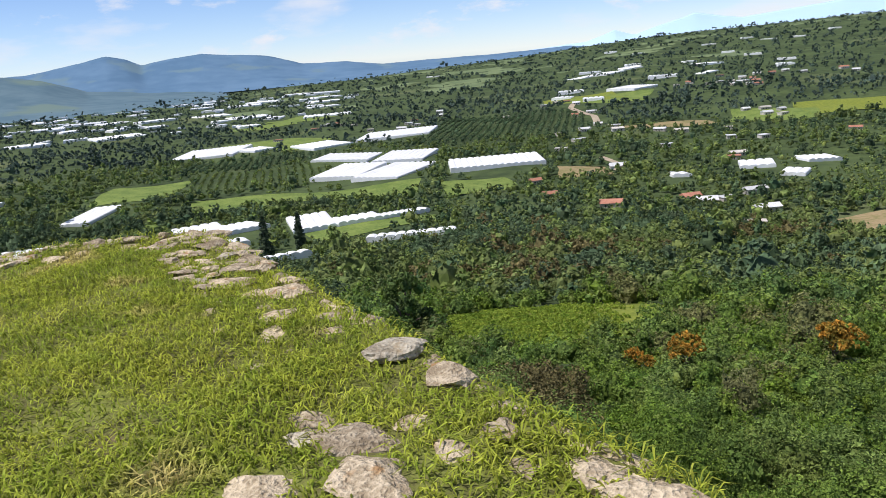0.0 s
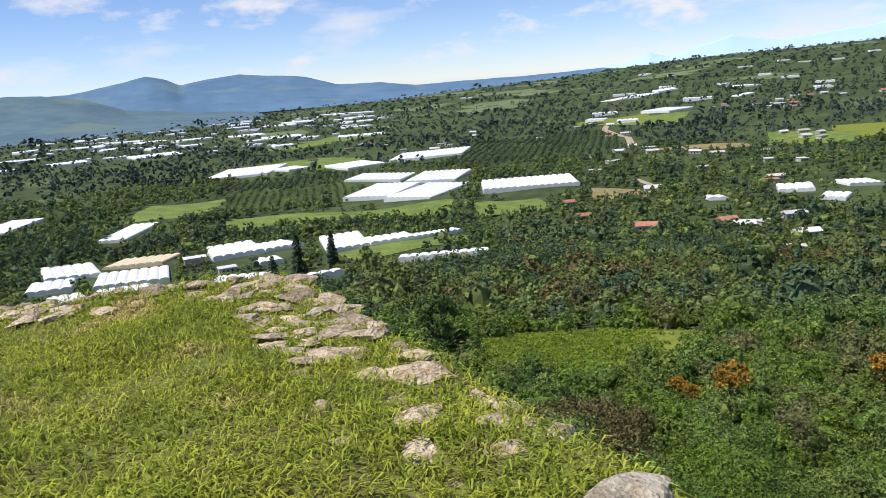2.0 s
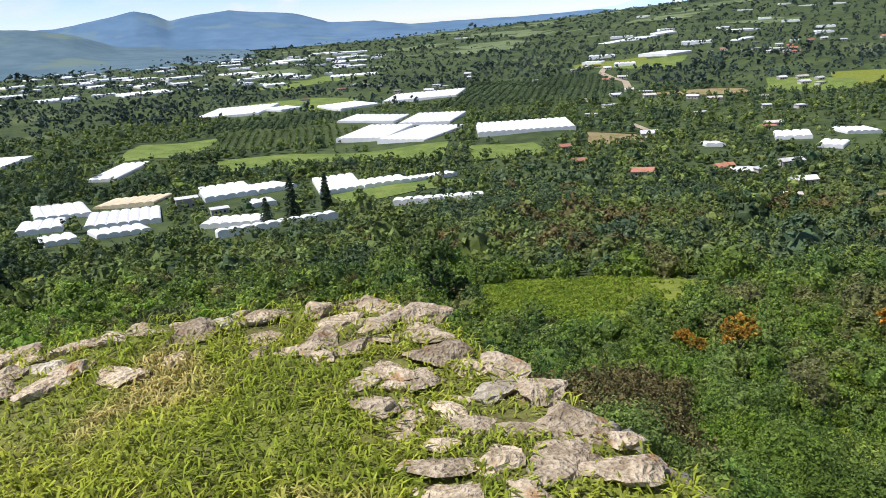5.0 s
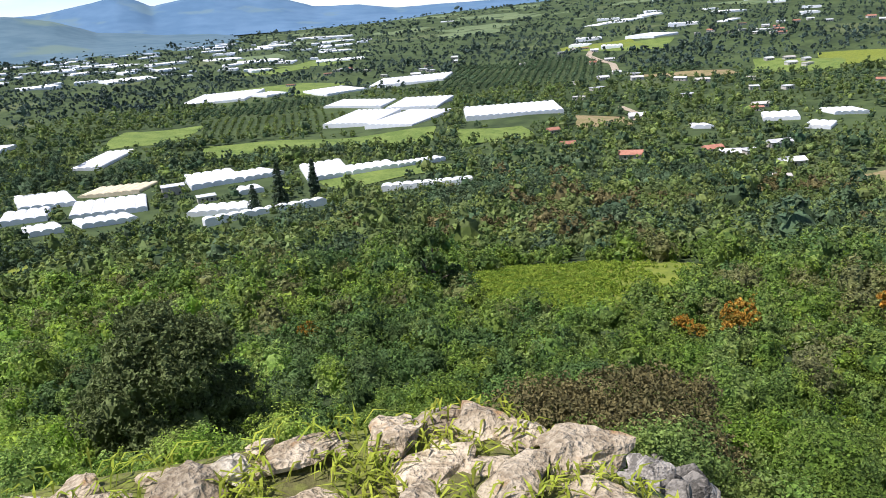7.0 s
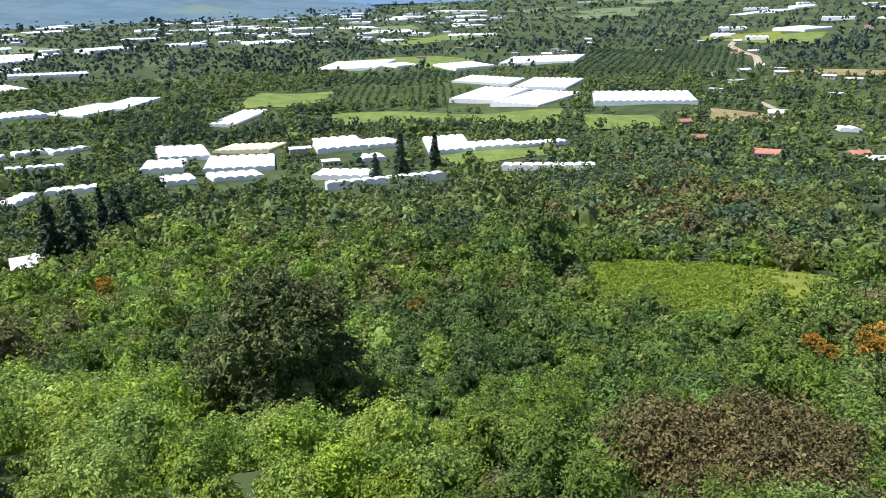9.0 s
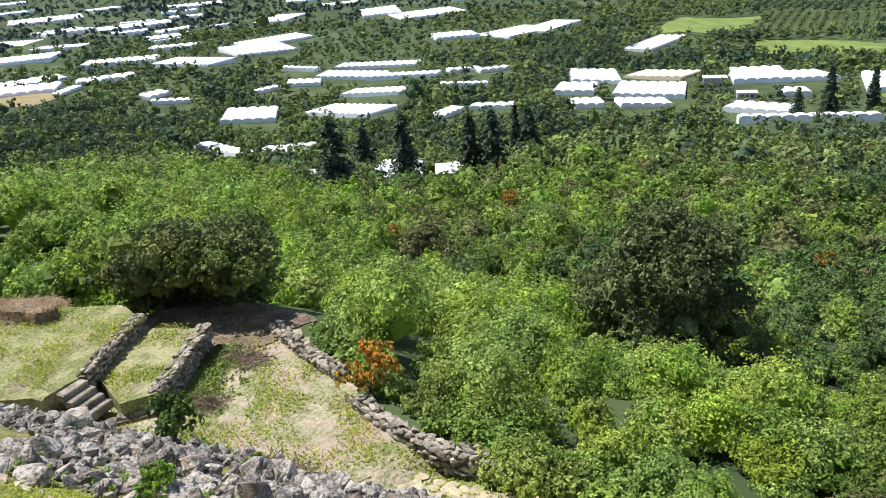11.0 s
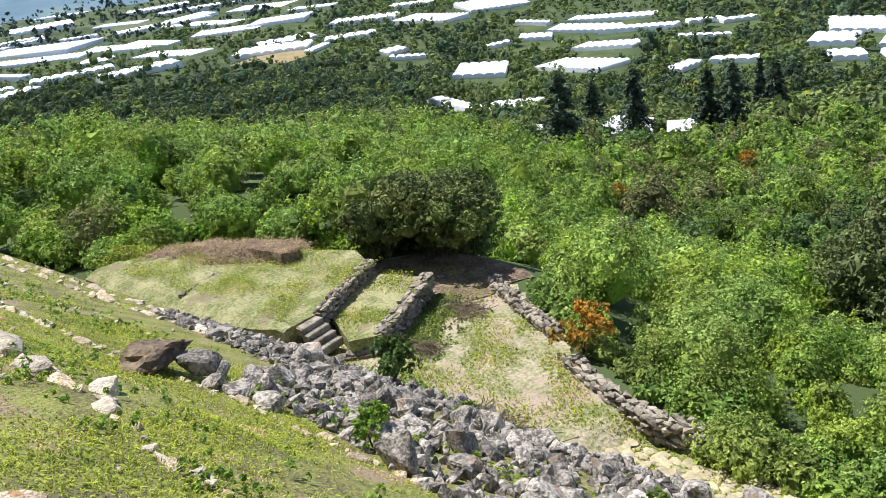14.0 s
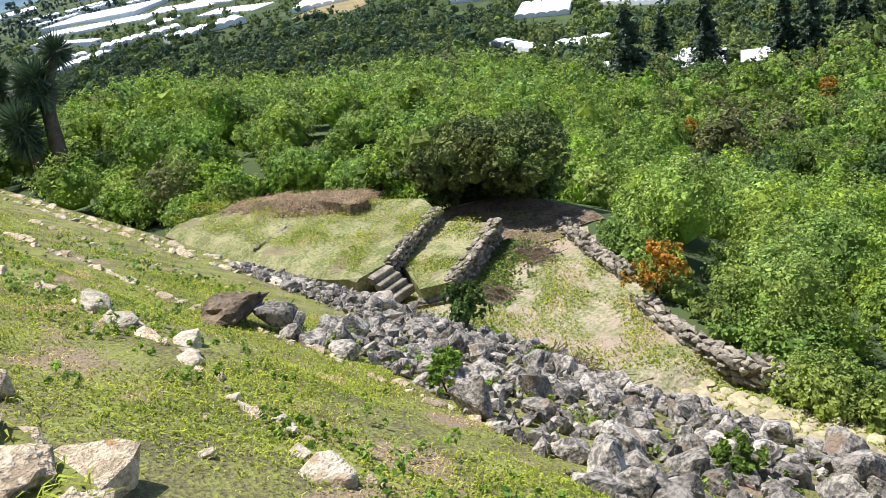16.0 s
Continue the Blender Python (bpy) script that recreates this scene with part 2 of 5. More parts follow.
M_GLASS = material("dark_opening", (0.05, 0.055, 0.06), (0.035, 0.04, 0.045), 1, 0.2, 0.0, 4)
M_MEADOW = material("meadow", (0.21, 0.27, 0.065), (0.12, 0.18, 0.04), 0.06, 0.95, 0.0, 0.5)
M_CLEAR = material("clearing_meadow", (0.25, 0.28, 0.04), (0.15, 0.19, 0.03), 0.25, 0.95, 0.0, 1.5)
M_MAIZE = material("maize_leaf", (0.34, 0.42, 0.06), (0.17, 0.27, 0.035), 0.4, 0.6, 0.0, 2, island=0.35, clear=0.2)
# Field green with distance haze mixed into its colour.
M_FIELD_HAZE = material("far_field_haze", (0.19, 0.24, 0.11), (0.13, 0.18, 0.085), 0.01, 0.95, 0.0, 0.06)
M_DRY = material("dry_field", (0.36, 0.27, 0.15), (0.22, 0.20, 0.08), 0.08, 0.95, 0.0, 0.5)
M_ROAD = material("dirt_road", (0.48, 0.40, 0.29), (0.36, 0.30, 0.22), 0.1, 0.95, 0.0, 1)
# Hill colour carries the blue of the haze in front of it.
M_HILL_HAZE = material("haze_blue_hillside", (0.13, 0.205, 0.245), (0.095, 0.165, 0.21), 0.004, 1.0, 0.0, 0.015, spots=((0.155, 0.225, 0.205), 0.003, 0.58))


# Plain colour that also glows, to imitate far things paled by haze.
def haze_backdrop_mat(name, colour, glow):
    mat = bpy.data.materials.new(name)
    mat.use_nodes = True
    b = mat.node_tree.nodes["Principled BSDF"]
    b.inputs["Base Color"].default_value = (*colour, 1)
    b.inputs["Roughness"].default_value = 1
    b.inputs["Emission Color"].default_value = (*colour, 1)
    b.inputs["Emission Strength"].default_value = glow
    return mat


# The mountains' blue is aerial haze put into the base colour.
M_MOUNT_HAZE = material("haze_blue_mountain", (0.135, 0.235, 0.355), (0.10, 0.19, 0.30), 0.0022, 1.0, 0.0, 0.009, spots=((0.15, 0.24, 0.30), 0.004, 0.58))
# Pale sky blue with added glow: haze, not the mountain's own colour.
M_VOLCANO_HAZE = haze_backdrop_mat("haze_glow_mountain", (0.40, 0.56, 0.76), 0.42)


# ---- the lie of the land ----
def smooth(a, b, v):
    t = np.clip((v - a) / (b - a), 0, 1)
    return t * t * (3 - 2 * t)


def face_u(x, y):
    """Horizontal distance out from the platform's far face."""
    return (x + 3.9) * -0.315 + (y - 8.43) * 0.949


def side_u(x, y):
    """Horizontal distance out from the platform's right-hand face."""
    return (x + 2.8) * 0.863 + (y - 8.7) * 0.505


def ground_z(x, y):
    """Height of the land: the mound under the platform, the hillside and the valley."""
    x, y = np.asarray(x, float), np.asarray(y, float)
    dx, dy = x + 4, y - 8
    r = np.hypot(dx, dy) + 1e-6
    az = np.degrees(np.arctan2(-dx, dy))
    ahead = np.interp(r, [0, 15, 24, 34, 46, 70, 105, 138, 200, 300, 420, 600], [-12, -12.2, -14.5, -22.7, -27.5, -33.5, -41, -47, -63, -85, -99, -104])
    left = np.interp(r, [0, 15, 36, 46, 56, 78, 100, 130, 200, 300, 420, 600], [-12, -12, -12.4, -13.4, -15.8, -21.9, -28.2, -36.2, -56, -82, -97, -103])
    w = smooth(38, 66, az) * (1 - smooth(140, 175, az))
    hill = ahead * (1 - w) + left * w
    hill = hill + 0.085 * smooth(64, 86, az) * (1 - smooth(110, 150, az)) * np.interp(r, [42, 56, 110, 200, 420], [0, 36, 100, 70, 0])
    rise = np.interp(az, [-180, -60, -30, -15, -5, 5, 15, 40, 180], [60, 135, 134, 102, 48, 16, 2, 0, 60])
    hill = hill + rise * smooth(500, 4600, r)
    hill = hill + smooth(60, 200, r) * (2.2 * np.sin(x * 0.021 + 1) * np.sin(y * 0.017 + 2) + 1.2 * np.sin(x * 0.05 + y * 0.033))
    edge = np.interp(x, [-60, -45, -38, -33, -30, -26.2, -23.4, -21.5, -19.7, -17.7, -14.7, -11.5, -8], [13, 15, 18.5, 20.5, 23.0, 23.8, 22.9, 22.7, 21.4, 21.1, 21.4, 21.4, 21.8])
    court_z = -12.3 - 0.55 * np.maximum(y - edge - 1.2, 0) - 0.5 * np.maximum(x + 17, 0) - 0.5 * np.maximum(-42 - x, 0)
    hill = np.where(y > 8, np.maximum(hill, court_z), hill)
    u, v = face_u(x, y), side_u(x, y)
    back = (-y - 22) * 1.0
    along = -((x + 3.9) * 0.949 + (y - 8.43) * 0.315)
    slope = np.interp(u + 0.8 * smooth(8, 13.4, u) * (1 - smooth(9, 12, along)), [0, 0.3, 3.0, 3.4, 8.0, 8.6, 14.2, 120.0], [-0.25, -1.1, -2.9, -3.4, -6.6, -7.3, -12.05, -150.0])
    drop = np.minimum(slope, -0.25 - 0.9 * np.maximum(np.maximum(v, back), 0))
    return np.maximum(drop, hill)


# ---- land: one sheet to the horizon ----
def land():
    radii = np.concatenate([[0.0], np.geomspace(2.0, 12, 40), np.linspace(12.3, 60, 130), np.geomspace(61, 4900, 190)])
    az = np.radians(np.concatenate([np.arange(-44, 104, 0.55), np.arange(104, 316, 4.0)]))
    R, A = np.meshgrid(radii, az, indexing="ij")
    X, Y = -4 - R * np.sin(A), 8 + R * np.cos(A)
    Z = ground_z(X, Y)
    V = np.stack([X, Y, Z], -1).reshape(-1, 3)
    n, k = len(radii), len(az)
    i, j = np.meshgrid(np.arange(n - 1), np.arange(k), indexing="ij")
    j2 = (j + 1) % k
    F = np.stack([i * k + j, (i + 1) * k + j, (i + 1) * k + j2, i * k + j2], -1).reshape(-1, 4)[:, ::-1]
    me = raw_mesh("ground", V, F, M_LAND, soft=True)
    for m in (M_SLOPE, M_PLAZA):
        me.materials.append(m)
    c = V[F].mean(1)
    u, v = face_u(c[:, 0], c[:, 1]), side_u(c[:, 0], c[:, 1])
    s = (c[:, 0] + 3.9) * -0.949 + (c[:, 1] - 8.43) * -0.315
    idx = np.zeros(len(F), np.int32)
    idx[(u < 14.0) & (v < 2.5)] = 1
    idx[(u >= 14.0) & (u < 23) & (s > -3) & (s < 46) & in_plaza(c[:, 0], c[:, 1] - 0.5)] = 2
    me.polygons.foreach_set("material_index", idx)
    tagged(new("ground", me), "green hillside falling to a wide farmed valley", "ground", kind="structure")


def in_plaza(x, y):
    """Inside the cleared court below the mound."""
    edge = np.interp(x, [-60, -45, -38, -33, -30, -26.2, -23.4, -21.5, -19.7, -17.7, -14.7, -11.5, -8], [13, 15, 18.5, 20.5, 23.0, 23.8, 22.9, 22.7, 21.4, 21.1, 21.4, 21.4, 21.8])
    return (y < edge) & (x < -8.5) & (x > -40.5)


land()


# ---- platform on the mound ----
CORNER = np.array([-2.925, 8.878])
D_BACK, D_LEFT = np.array([0.5267, -0.850]), np.array([-0.949, -0.315])


def platform_z(x, y):
    return 0.018 * np.sin(x * 2.1 + y * 1.3) + 0.014 * np.sin(x * 4.3 - y * 3.1 + 1) + 0.01 * np.sin(y * 7.3 + x * 5.0)


def platform():
    a = np.concatenate([np.arange(0, 12, 0.12), np.arange(12, 33, 1.5)])
    b = np.concatenate([np.arange(0, 9, 0.12), np.arange(9, 46, 2.0)])
    A, B = np.meshgrid(a, b, indexing="ij")
    X = CORNER[0] + A * D_BACK[0] + B * D_LEFT[0]
    Y = CORNER[1] + A * D_BACK[1] + B * D_LEFT[1]
    lip = 0.03 * np.exp(-A / 0.08) + 0.03 * np.exp(-B / 0.08)
    V = np.stack([X, Y, platform_z(X, Y) - lip], -1).reshape(-1, 3)
    n, k = len(a), len(b)
    i, j = np.meshgrid(np.arange(n - 1), np.arange(k - 1), indexing="ij")
    F = np.stack([i * k + j, i * k + j + 1, (i + 1) * k + j + 1, (i + 1) * k + j], -1).reshape(-1, 4)
    rim = np.concatenate([np.arange(k), np.arange(1, n) * k + k - 1, (n - 1) * k + np.arange(k - 2, -1, -1), np.arange(n - 2, 0, -1) * k])
    low = V[rim].copy()
    low[:, 2] = -2.0
    base = len(V)
    m = len(rim)
    q = np.arange(m)
    W = np.stack([rim, base + q, base + (q + 1) % m, rim[(q + 1) % m]], -1)
    me = raw_mesh("platform", np.vstack([V, low]), np.vstack([F, W]), M_TURF, soft=False)
    return tagged(new("platform", me), "flat grassy top of an ancient stone mound with worn stone edges", "platform", kind="structure")


plat = platform()


# ---- stones ----
def rock_mesh(name, seed, mat, level=2, squash=0.6, rough=0.10, cuts=7):
    """A broken stone about 1 across: a ball cut flat by random planes and roughened."""
    r = random.Random(seed)
    bm = bmesh.new()
    bmesh.ops.create_icosphere(bm, subdivisions=level, radius=0.62)
    planes = []
    for _ in range(cuts):
        d = Vector((r.uniform(-1, 1), r.uniform(-1, 1), r.uniform(-0.8, 1))).normalized()
        planes.append((d, r.uniform(0.30, 0.46)))
    off = Vector((seed * 3.7, seed * 1.3, seed * 2.1))
    sx, sy = r.uniform(0.9, 1.15), r.uniform(0.65, 0.9)
    for v in bm.verts:
        p = v.co.copy()
        for d, h in planes:
            over = p.dot(d) - h
            if over > 0:
                p -= d * over
        p += p.normalized() * (noise.noise(p * 2.6 + off) * rough + noise.noise(p * 7 + off) * rough * 0.6 + abs(noise.noise(p * 13 + off)) * rough * 0.5)
        v.co = Vector((p.x * sx, p.y * sy, p.z * squash))
    return bm_mesh(name, bm, mat)


def shard_mesh(name, seed, mat, points=14, tall=0.72, worn=0.045):
    """An angular block of broken stone about 1 across, its edges slightly worn."""
    r = random.Random(seed)
    bm = bmesh.new()
    for _ in range(points):
        d = Vector((r.gauss(0, 1), r.gauss(0, 1), r.gauss(0, 1))).normalized()
        box = Vector((max(-0.42, min(0.42, d.x * 0.62)), max(-0.34, min(0.34, d.y * 0.5)), max(-0.36, min(0.36, d.z * 0.5)) * tall))
        bm.verts.new(box * r.uniform(0.88, 1.08))
    hull = bmesh.ops.convex_hull(bm, input=bm.verts[:])
    bmesh.ops.delete(bm, geom=list({e for e in hull["geom_interior"] + hull["geom_unused"] if isinstance(e, bmesh.types.BMVert)}), context="VERTS")
    bmesh.ops.dissolve_limit(bm, angle_limit=0.2, verts=bm.verts[:], edges=bm.edges[:])
    if worn:
        bmesh.ops.bevel(bm, geom=bm.edges[:], offset=worn, segments=1, affect="EDGES", clamp_overlap=True)
    bmesh.ops.triangulate(bm, faces=bm.faces[:])
    off = Vector((seed * 1.7, seed * 0.9, 3.1))
    for v in bm.verts:
        v.co += v.co.normalized() * noise.noise(v.co * 5 + off) * 0.07
    return bm_mesh(name, bm, mat)


EDGE_STONES = (
    [(-6.60, 7.51, 0.18), (-6.27, 7.62, 0.24), (-3.31, 8.60, 0.21), (-3.01, 8.70, 0.21), (-3.60, 8.51, 0.22), (-3.80, 8.44, 0.15), (-3.48, 8.55, 0.09), (-2.71, 8.45, 0.22), (-3.00, 8.42, 0.18), (-3.12, 8.54, 0.10), (-3.95, 8.39, 0.10), (-4.03, 8.37, 0.09), (-4.23, 8.30, 0.12), (-4.36, 8.26, 0.10), (-2.86, 8.56, 0.11), (-3.54, 8.27, 0.24), (-3.18, 8.38, 0.24), (-2.55, 7.89, 0.24), (-2.83, 7.78, 0.27), (-3.02, 8.04, 0.23), (-2.46, 7.51, 0.10), (-2.32, 7.54, 0.17), (-2.41, 7.23, 0.24), (-2.10, 6.90, 0.28), (-2.32, 7.01, 0.09), (-1.86, 6.85, 0.23), (-2.49, 6.71, 0.24), (-2.06, 6.55, 0.30), (-2.18, 6.23, 0.14)],
    [(-2.31, 6.58, 0.14), (-1.81, 6.19, 0.22), (-1.49, 6.11, 0.28), (-1.62, 6.43, 0.10), (-1.99, 5.99, 0.09), (-2.69, 7.17, 0.13), (-2.71, 7.46, 0.12), (-2.22, 7.20, 0.19), (-4.53, 7.88, 0.25), (-1.08, 5.45, 0.15), (-1.00, 5.15, 0.17), (-1.44, 5.52, 0.27), (-1.41, 5.17, 0.23), (-1.23, 4.87, 0.11), (-1.56, 5.71, 0.13), (-1.34, 4.56, 0.11), (-0.54, 4.66, 0.36), (-0.26, 4.23, 0.35), (-1.95, 5.70, 0.12), (-1.78, 5.29, 0.12), (-0.66, 3.52, 0.39), (-0.55, 3.12, 0.37), (-1.05, 3.21, 0.37), (-0.92, 3.82, 0.25), (-0.95, 3.62, 0.19), (-0.40, 3.73, 0.16), (-0.24, 3.43, 0.19), (0.06, 3.31, 0.15), (-0.01, 3.58, 0.16), (0.36, 3.19, 0.25)],
    [(0.51, 2.94, 0.34)],
)


def platform_stones():
    k, spots = 0, []
    r = random.Random(3)
    variants = [rock_mesh("stone", 100 + i, M_STONE, 3, 0.30, 0.15, 9) for i in range(9)]
    pale = [rock_mesh("stone", 140 + i, M_PALE, 3, 0.32, 0.15, 8) for i in range(3)]
    for group in EDGE_STONES:
        for x, y, size in group:
            near = max(face_u(x, y), side_u(x, y)) > -0.22
            me = pale[k % 3] if (k % 8 == 5 or size > 0.34 and near and k % 2) else variants[k % 9]
            s = min(size * 1.2, 0.34) if near else size * 1.15
            ob = part("stone", me, plat, m=pose(x, y, float(platform_z(x, y)) + (0.018 * s / 0.25 if near else 0.0) - 0.008, r.uniform(-9, 9), r.uniform(-9, 9), r.uniform(0, 360)) @ Matrix.Diagonal((s, s, s * (1.1 if near else 0.85), 1)))
            spots.append((x, y, s))
            k += 1
    # half-buried slabs that pave the corner
    for _ in range(230):
        a, b = (r.uniform(0.05, 3.0), r.uniform(0.03, 0.75)) if r.random() < 0.5 else (r.uniform(0.03, 0.8), r.uniform(0.05, 4.6))
        x, y = CORNER + a * D_BACK + b * D_LEFT
        s = r.uniform(0.10, 0.28)
        if any(math.hypot(x - q[0], y - q[1]) < 0.36 * (s + q[2]) for q in spots):
            continue
        part("stone", variants[r.randrange(9)], plat, m=pose(x, y, float(platform_z(x, y)) + 0.012, r.uniform(-8, 8), r.uniform(-8, 8), r.uniform(0, 360)) @ Matrix.Diagonal((s * 1.2, s * 1.1, s, 1)))
        spots.append((x, y, s))
    # worn facing stones that carry the edges
    for d0, turn in ((D_BACK, 121.8), (D_LEFT, 18.4)):
        t = 0.1
        while t < 11:
            w = r.uniform(0.2, 0.42)
            for row in range(2):
                p = CORNER + d0 * (t + w / 2 + row * 0.12)
                inward = -0.10 if d0 is D_BACK else -0.10
                nrm = np.array([0.850, 0.5267]) if d0 is D_BACK else np.array([-0.315, 0.949])
                p = p + nrm * (inward + row * 0.06 + r.uniform(-0.03, 0.03))
                part("stone", variants[r.randrange(9)], plat, m=pose(p[0], p[1], -0.10 - row * 0.26 + r.uniform(-0.03, 0.02), r.uniform(-8, 8), r.uniform(-8, 8), turn + r.uniform(-12, 12)) @ Matrix.Diagonal((w * 1.15, 0.34, 0.55, 1)))
            t += w + 0.02
    return spots


STONE_SPOTS = platform_stones()


# ---- grass ----
def blades(P, N_len, width, lean, up=1.0):
    """Rhombic bent blades from root points."""
    n = len(P)
    a = rng.uniform(0, 2 * np.pi, n)
    d = np.stack([np.cos(a), np.sin(a), np.zeros(n)], -1)
    side = np.stack([-np.sin(a), np.cos(a), np.zeros(n)], -1) * (width * rng.uniform(0.7, 1.3, n))[:, None]
    L = (N_len * rng.uniform(0.5, 1.3, n))[:, None]
    tilt = (lean * rng.uniform(0.3, 1.2, n))[:, None]
    mid = P + d * L * tilt * 0.4 + np.array([0, 0, 1]) * L * 0.55 * up
    tip = P + d * L * tilt + np.array([0, 0, 1]) * L * np.clip(1.0 - 0.55 * tilt, 0.15, 1) * up
    V = np.stack([P - side * 0.4, mid - side, tip, mid + side], 1).reshape(-1, 3)
    return V, np.arange(4 * n).reshape(-1, 4)


def patchy(x, y, s):
    return 0.5 + 0.25 * np.sin(x * s + 1.3 * np.sin(y * s * 0.8)) + 0.25 * np.sin(y * s * 1.3 + 1.7 * np.sin(x * s * 0.7))


def platform_grass():
    n = 280000
    a, b = rng.uniform(0.02, 10.8, n), 9.5 * rng.uniform(0, 1, n) ** 1.25 + 0.02
    p = CORNER + a[:, None] * D_BACK + b[:, None] * D_LEFT
    keep = rng.uniform(0, 1, n) < 0.35 + 0.65 * patchy(p[:, 0], p[:, 1], 4.5)
    edge = np.minimum(a, b)
    keep &= rng.uniform(0, 1, n) < np.clip(0.35 + edge * 0.9, 0, 1)
    for x, y, s in STONE_SPOTS:
        keep &= np.hypot(p[:, 0] - x, p[:, 1] - y) > 0.42 * s * rng.uniform(0.75, 1.1, n)
    p = p[keep]
    P = np.column_stack([p, platform_z(p[:, 0], p[:, 1]) - 0.005])
    V, F = blades(P, 0.05 + 0.06 * patchy(p[:, 0], p[:, 1], 3.1), 0.0048, 1.35)
    tagged(new("grass", raw_mesh("grass", V, F, M_BLADE)), "thick yellow-green grass on the mound top", "grass", kind="stuff")


def slope_grass():
    n = 230000
    s, u = rng.uniform(-6, 42, n), rng.uniform(0.4, 12.5, n)
    s = np.where(rng.uniform(0, 1, n) < 0.6, rng.uniform(0, 14, n), s)
    u = np.where(rng.uniform(0, 1, n) < 0.6, rng.uniform(0.4, 6, n), u)
    x, y = -3.9 - 0.949 * s - 0.315 * u, 8.43 - 0.315 * s + 0.949 * u
    keep = (rng.uniform(0, 1, n) < patchy(x, y, 1.7) ** 1.3 * 1.4) & ~in_rubble(s, u)
    x, y = x[keep], y[keep]
    far = np.hypot(x + 4, y - 8) > 16
    P = np.column_stack([x, y, ground_z(x, y) - 0.01])
    V, F = blades(P, np.where(far, 0.09, 0.06), np.where(far, 0.012, 0.006), 1.2)
    tagged(new("grass", raw_mesh("grass", V, F, M_BLADE)), "short patchy green grass on the stepped slope", "grass", kind="stuff")


def in_rubble(s, u):
    top = np.interp(s, [-9, 2.5, 3.5, 5.4, 8.8, 10, 15.6, 22], [2.6, 3.0, 3.7, 4.2, 5.0, 6.8, 7.6, 11.5])
    foot = np.interp(s, [-9, 8, 10, 22], [12.5, 12.6, 14.1, 14.1])
    return (u > top) & (u < foot) & (s > -9) & (s < 23)


platform_grass()
slope_grass()


# ---- loose rubble and stone rows on the slope ----
def su(s, u):
    return -3.9 - 0.949 * s - 0.315 * u, 8.43 - 0.315 * s + 0.949 * u


def rubble():
    heap = tagged(new("rubble_heap"), "heap of broken grey stones fallen down the slope", "rubble")
    r = random.Random(11)
    variants = [shard_mesh("stone", 200 + i, M_RUBBLE, 13 + i % 4, 0.78) for i in range(10)]
    small, count, tries, placed = [], 0, 0, []
    while tries < 22000 and len(placed) < 3200:
        tries += 1
        s, u = r.uniform(-9, 23), r.uniform(2.6, 14.1)
        if not in_rubble(s, u):
            continue
        if s > 10 and r.random() < 0.55:
            continue
        size = r.choice((0.12, 0.16, 0.20, 0.26, 0.35, 0.46)) * r.uniform(0.85, 1.2) * (1.0 if s < 9 else 0.75)
        if any((s - a) ** 2 + (u - b) ** 2 < (0.36 * (size + c)) ** 2 for a, b, c in placed):
            continue
        placed.append((s, u, size))
        x, y = su(s, u)
        m = pose(x, y, gz(x, y) + size * r.uniform(0.10, 0.36), r.uniform(-50, 50), r.uniform(-50, 50), r.uniform(0, 360)) @ Matrix.Scale(size * 1.25, 4)
        if u < 9.5 and s < 9 and s > -2 and count < 300 and size > 0.28:
            part("stone", variants[count % 10], heap, m=m)
            count += 1
        else:
            small.append((m, r.randrange(10)))
    V, F, base = [], [], 0
    co = [np.array([v.co[:] for v in me.vertices]) for me in variants]
    fa = [np.array([p.vertices[:] for p in me.polygons]) for me in variants]
    # chips that fill the gaps between the stones
    for _ in range(4200):
        s, u = r.uniform(-9, 16), r.uniform(3, 14)
        if in_rubble(s, u):
            x, y = su(s, u)
            small.append((pose(x, y, gz(x, y) + 0.03, r.uniform(-60, 60), r.uniform(-60, 60), r.uniform(0, 360)) @ Matrix.Scale(r.uniform(0.1, 0.26), 4), r.randrange(10)))
    tiny = [shard_mesh("stone", 230 + i, M_RUBBLE, 10, 0.85, 0) for i in range(6)]
    tco = [np.array([v.co[:] for v in me.vertices]) for me in tiny]
    tfa = [np.array([p.vertices[:] for p in me.polygons]) for me in tiny]
    for m, k in small:
        M = np.array(m)
        big = abs(M[0, 0]) + abs(M[0, 1]) + abs(M[0, 2]) > 0.42
        c, f = (co[k], fa[k]) if big else (tco[k % 6], tfa[k % 6])
        V.append(c @ M[:3, :3].T + M[:3, 3])
        F.append(f + base)
        base += len(c)
    ob = part("loose_rubble", raw_mesh("loose_rubble", np.vstack(V), np.vstack(F), M_RUBBLE_SMALL), heap, "small grey stones and chips")
    ob["kind"] = "stuff"


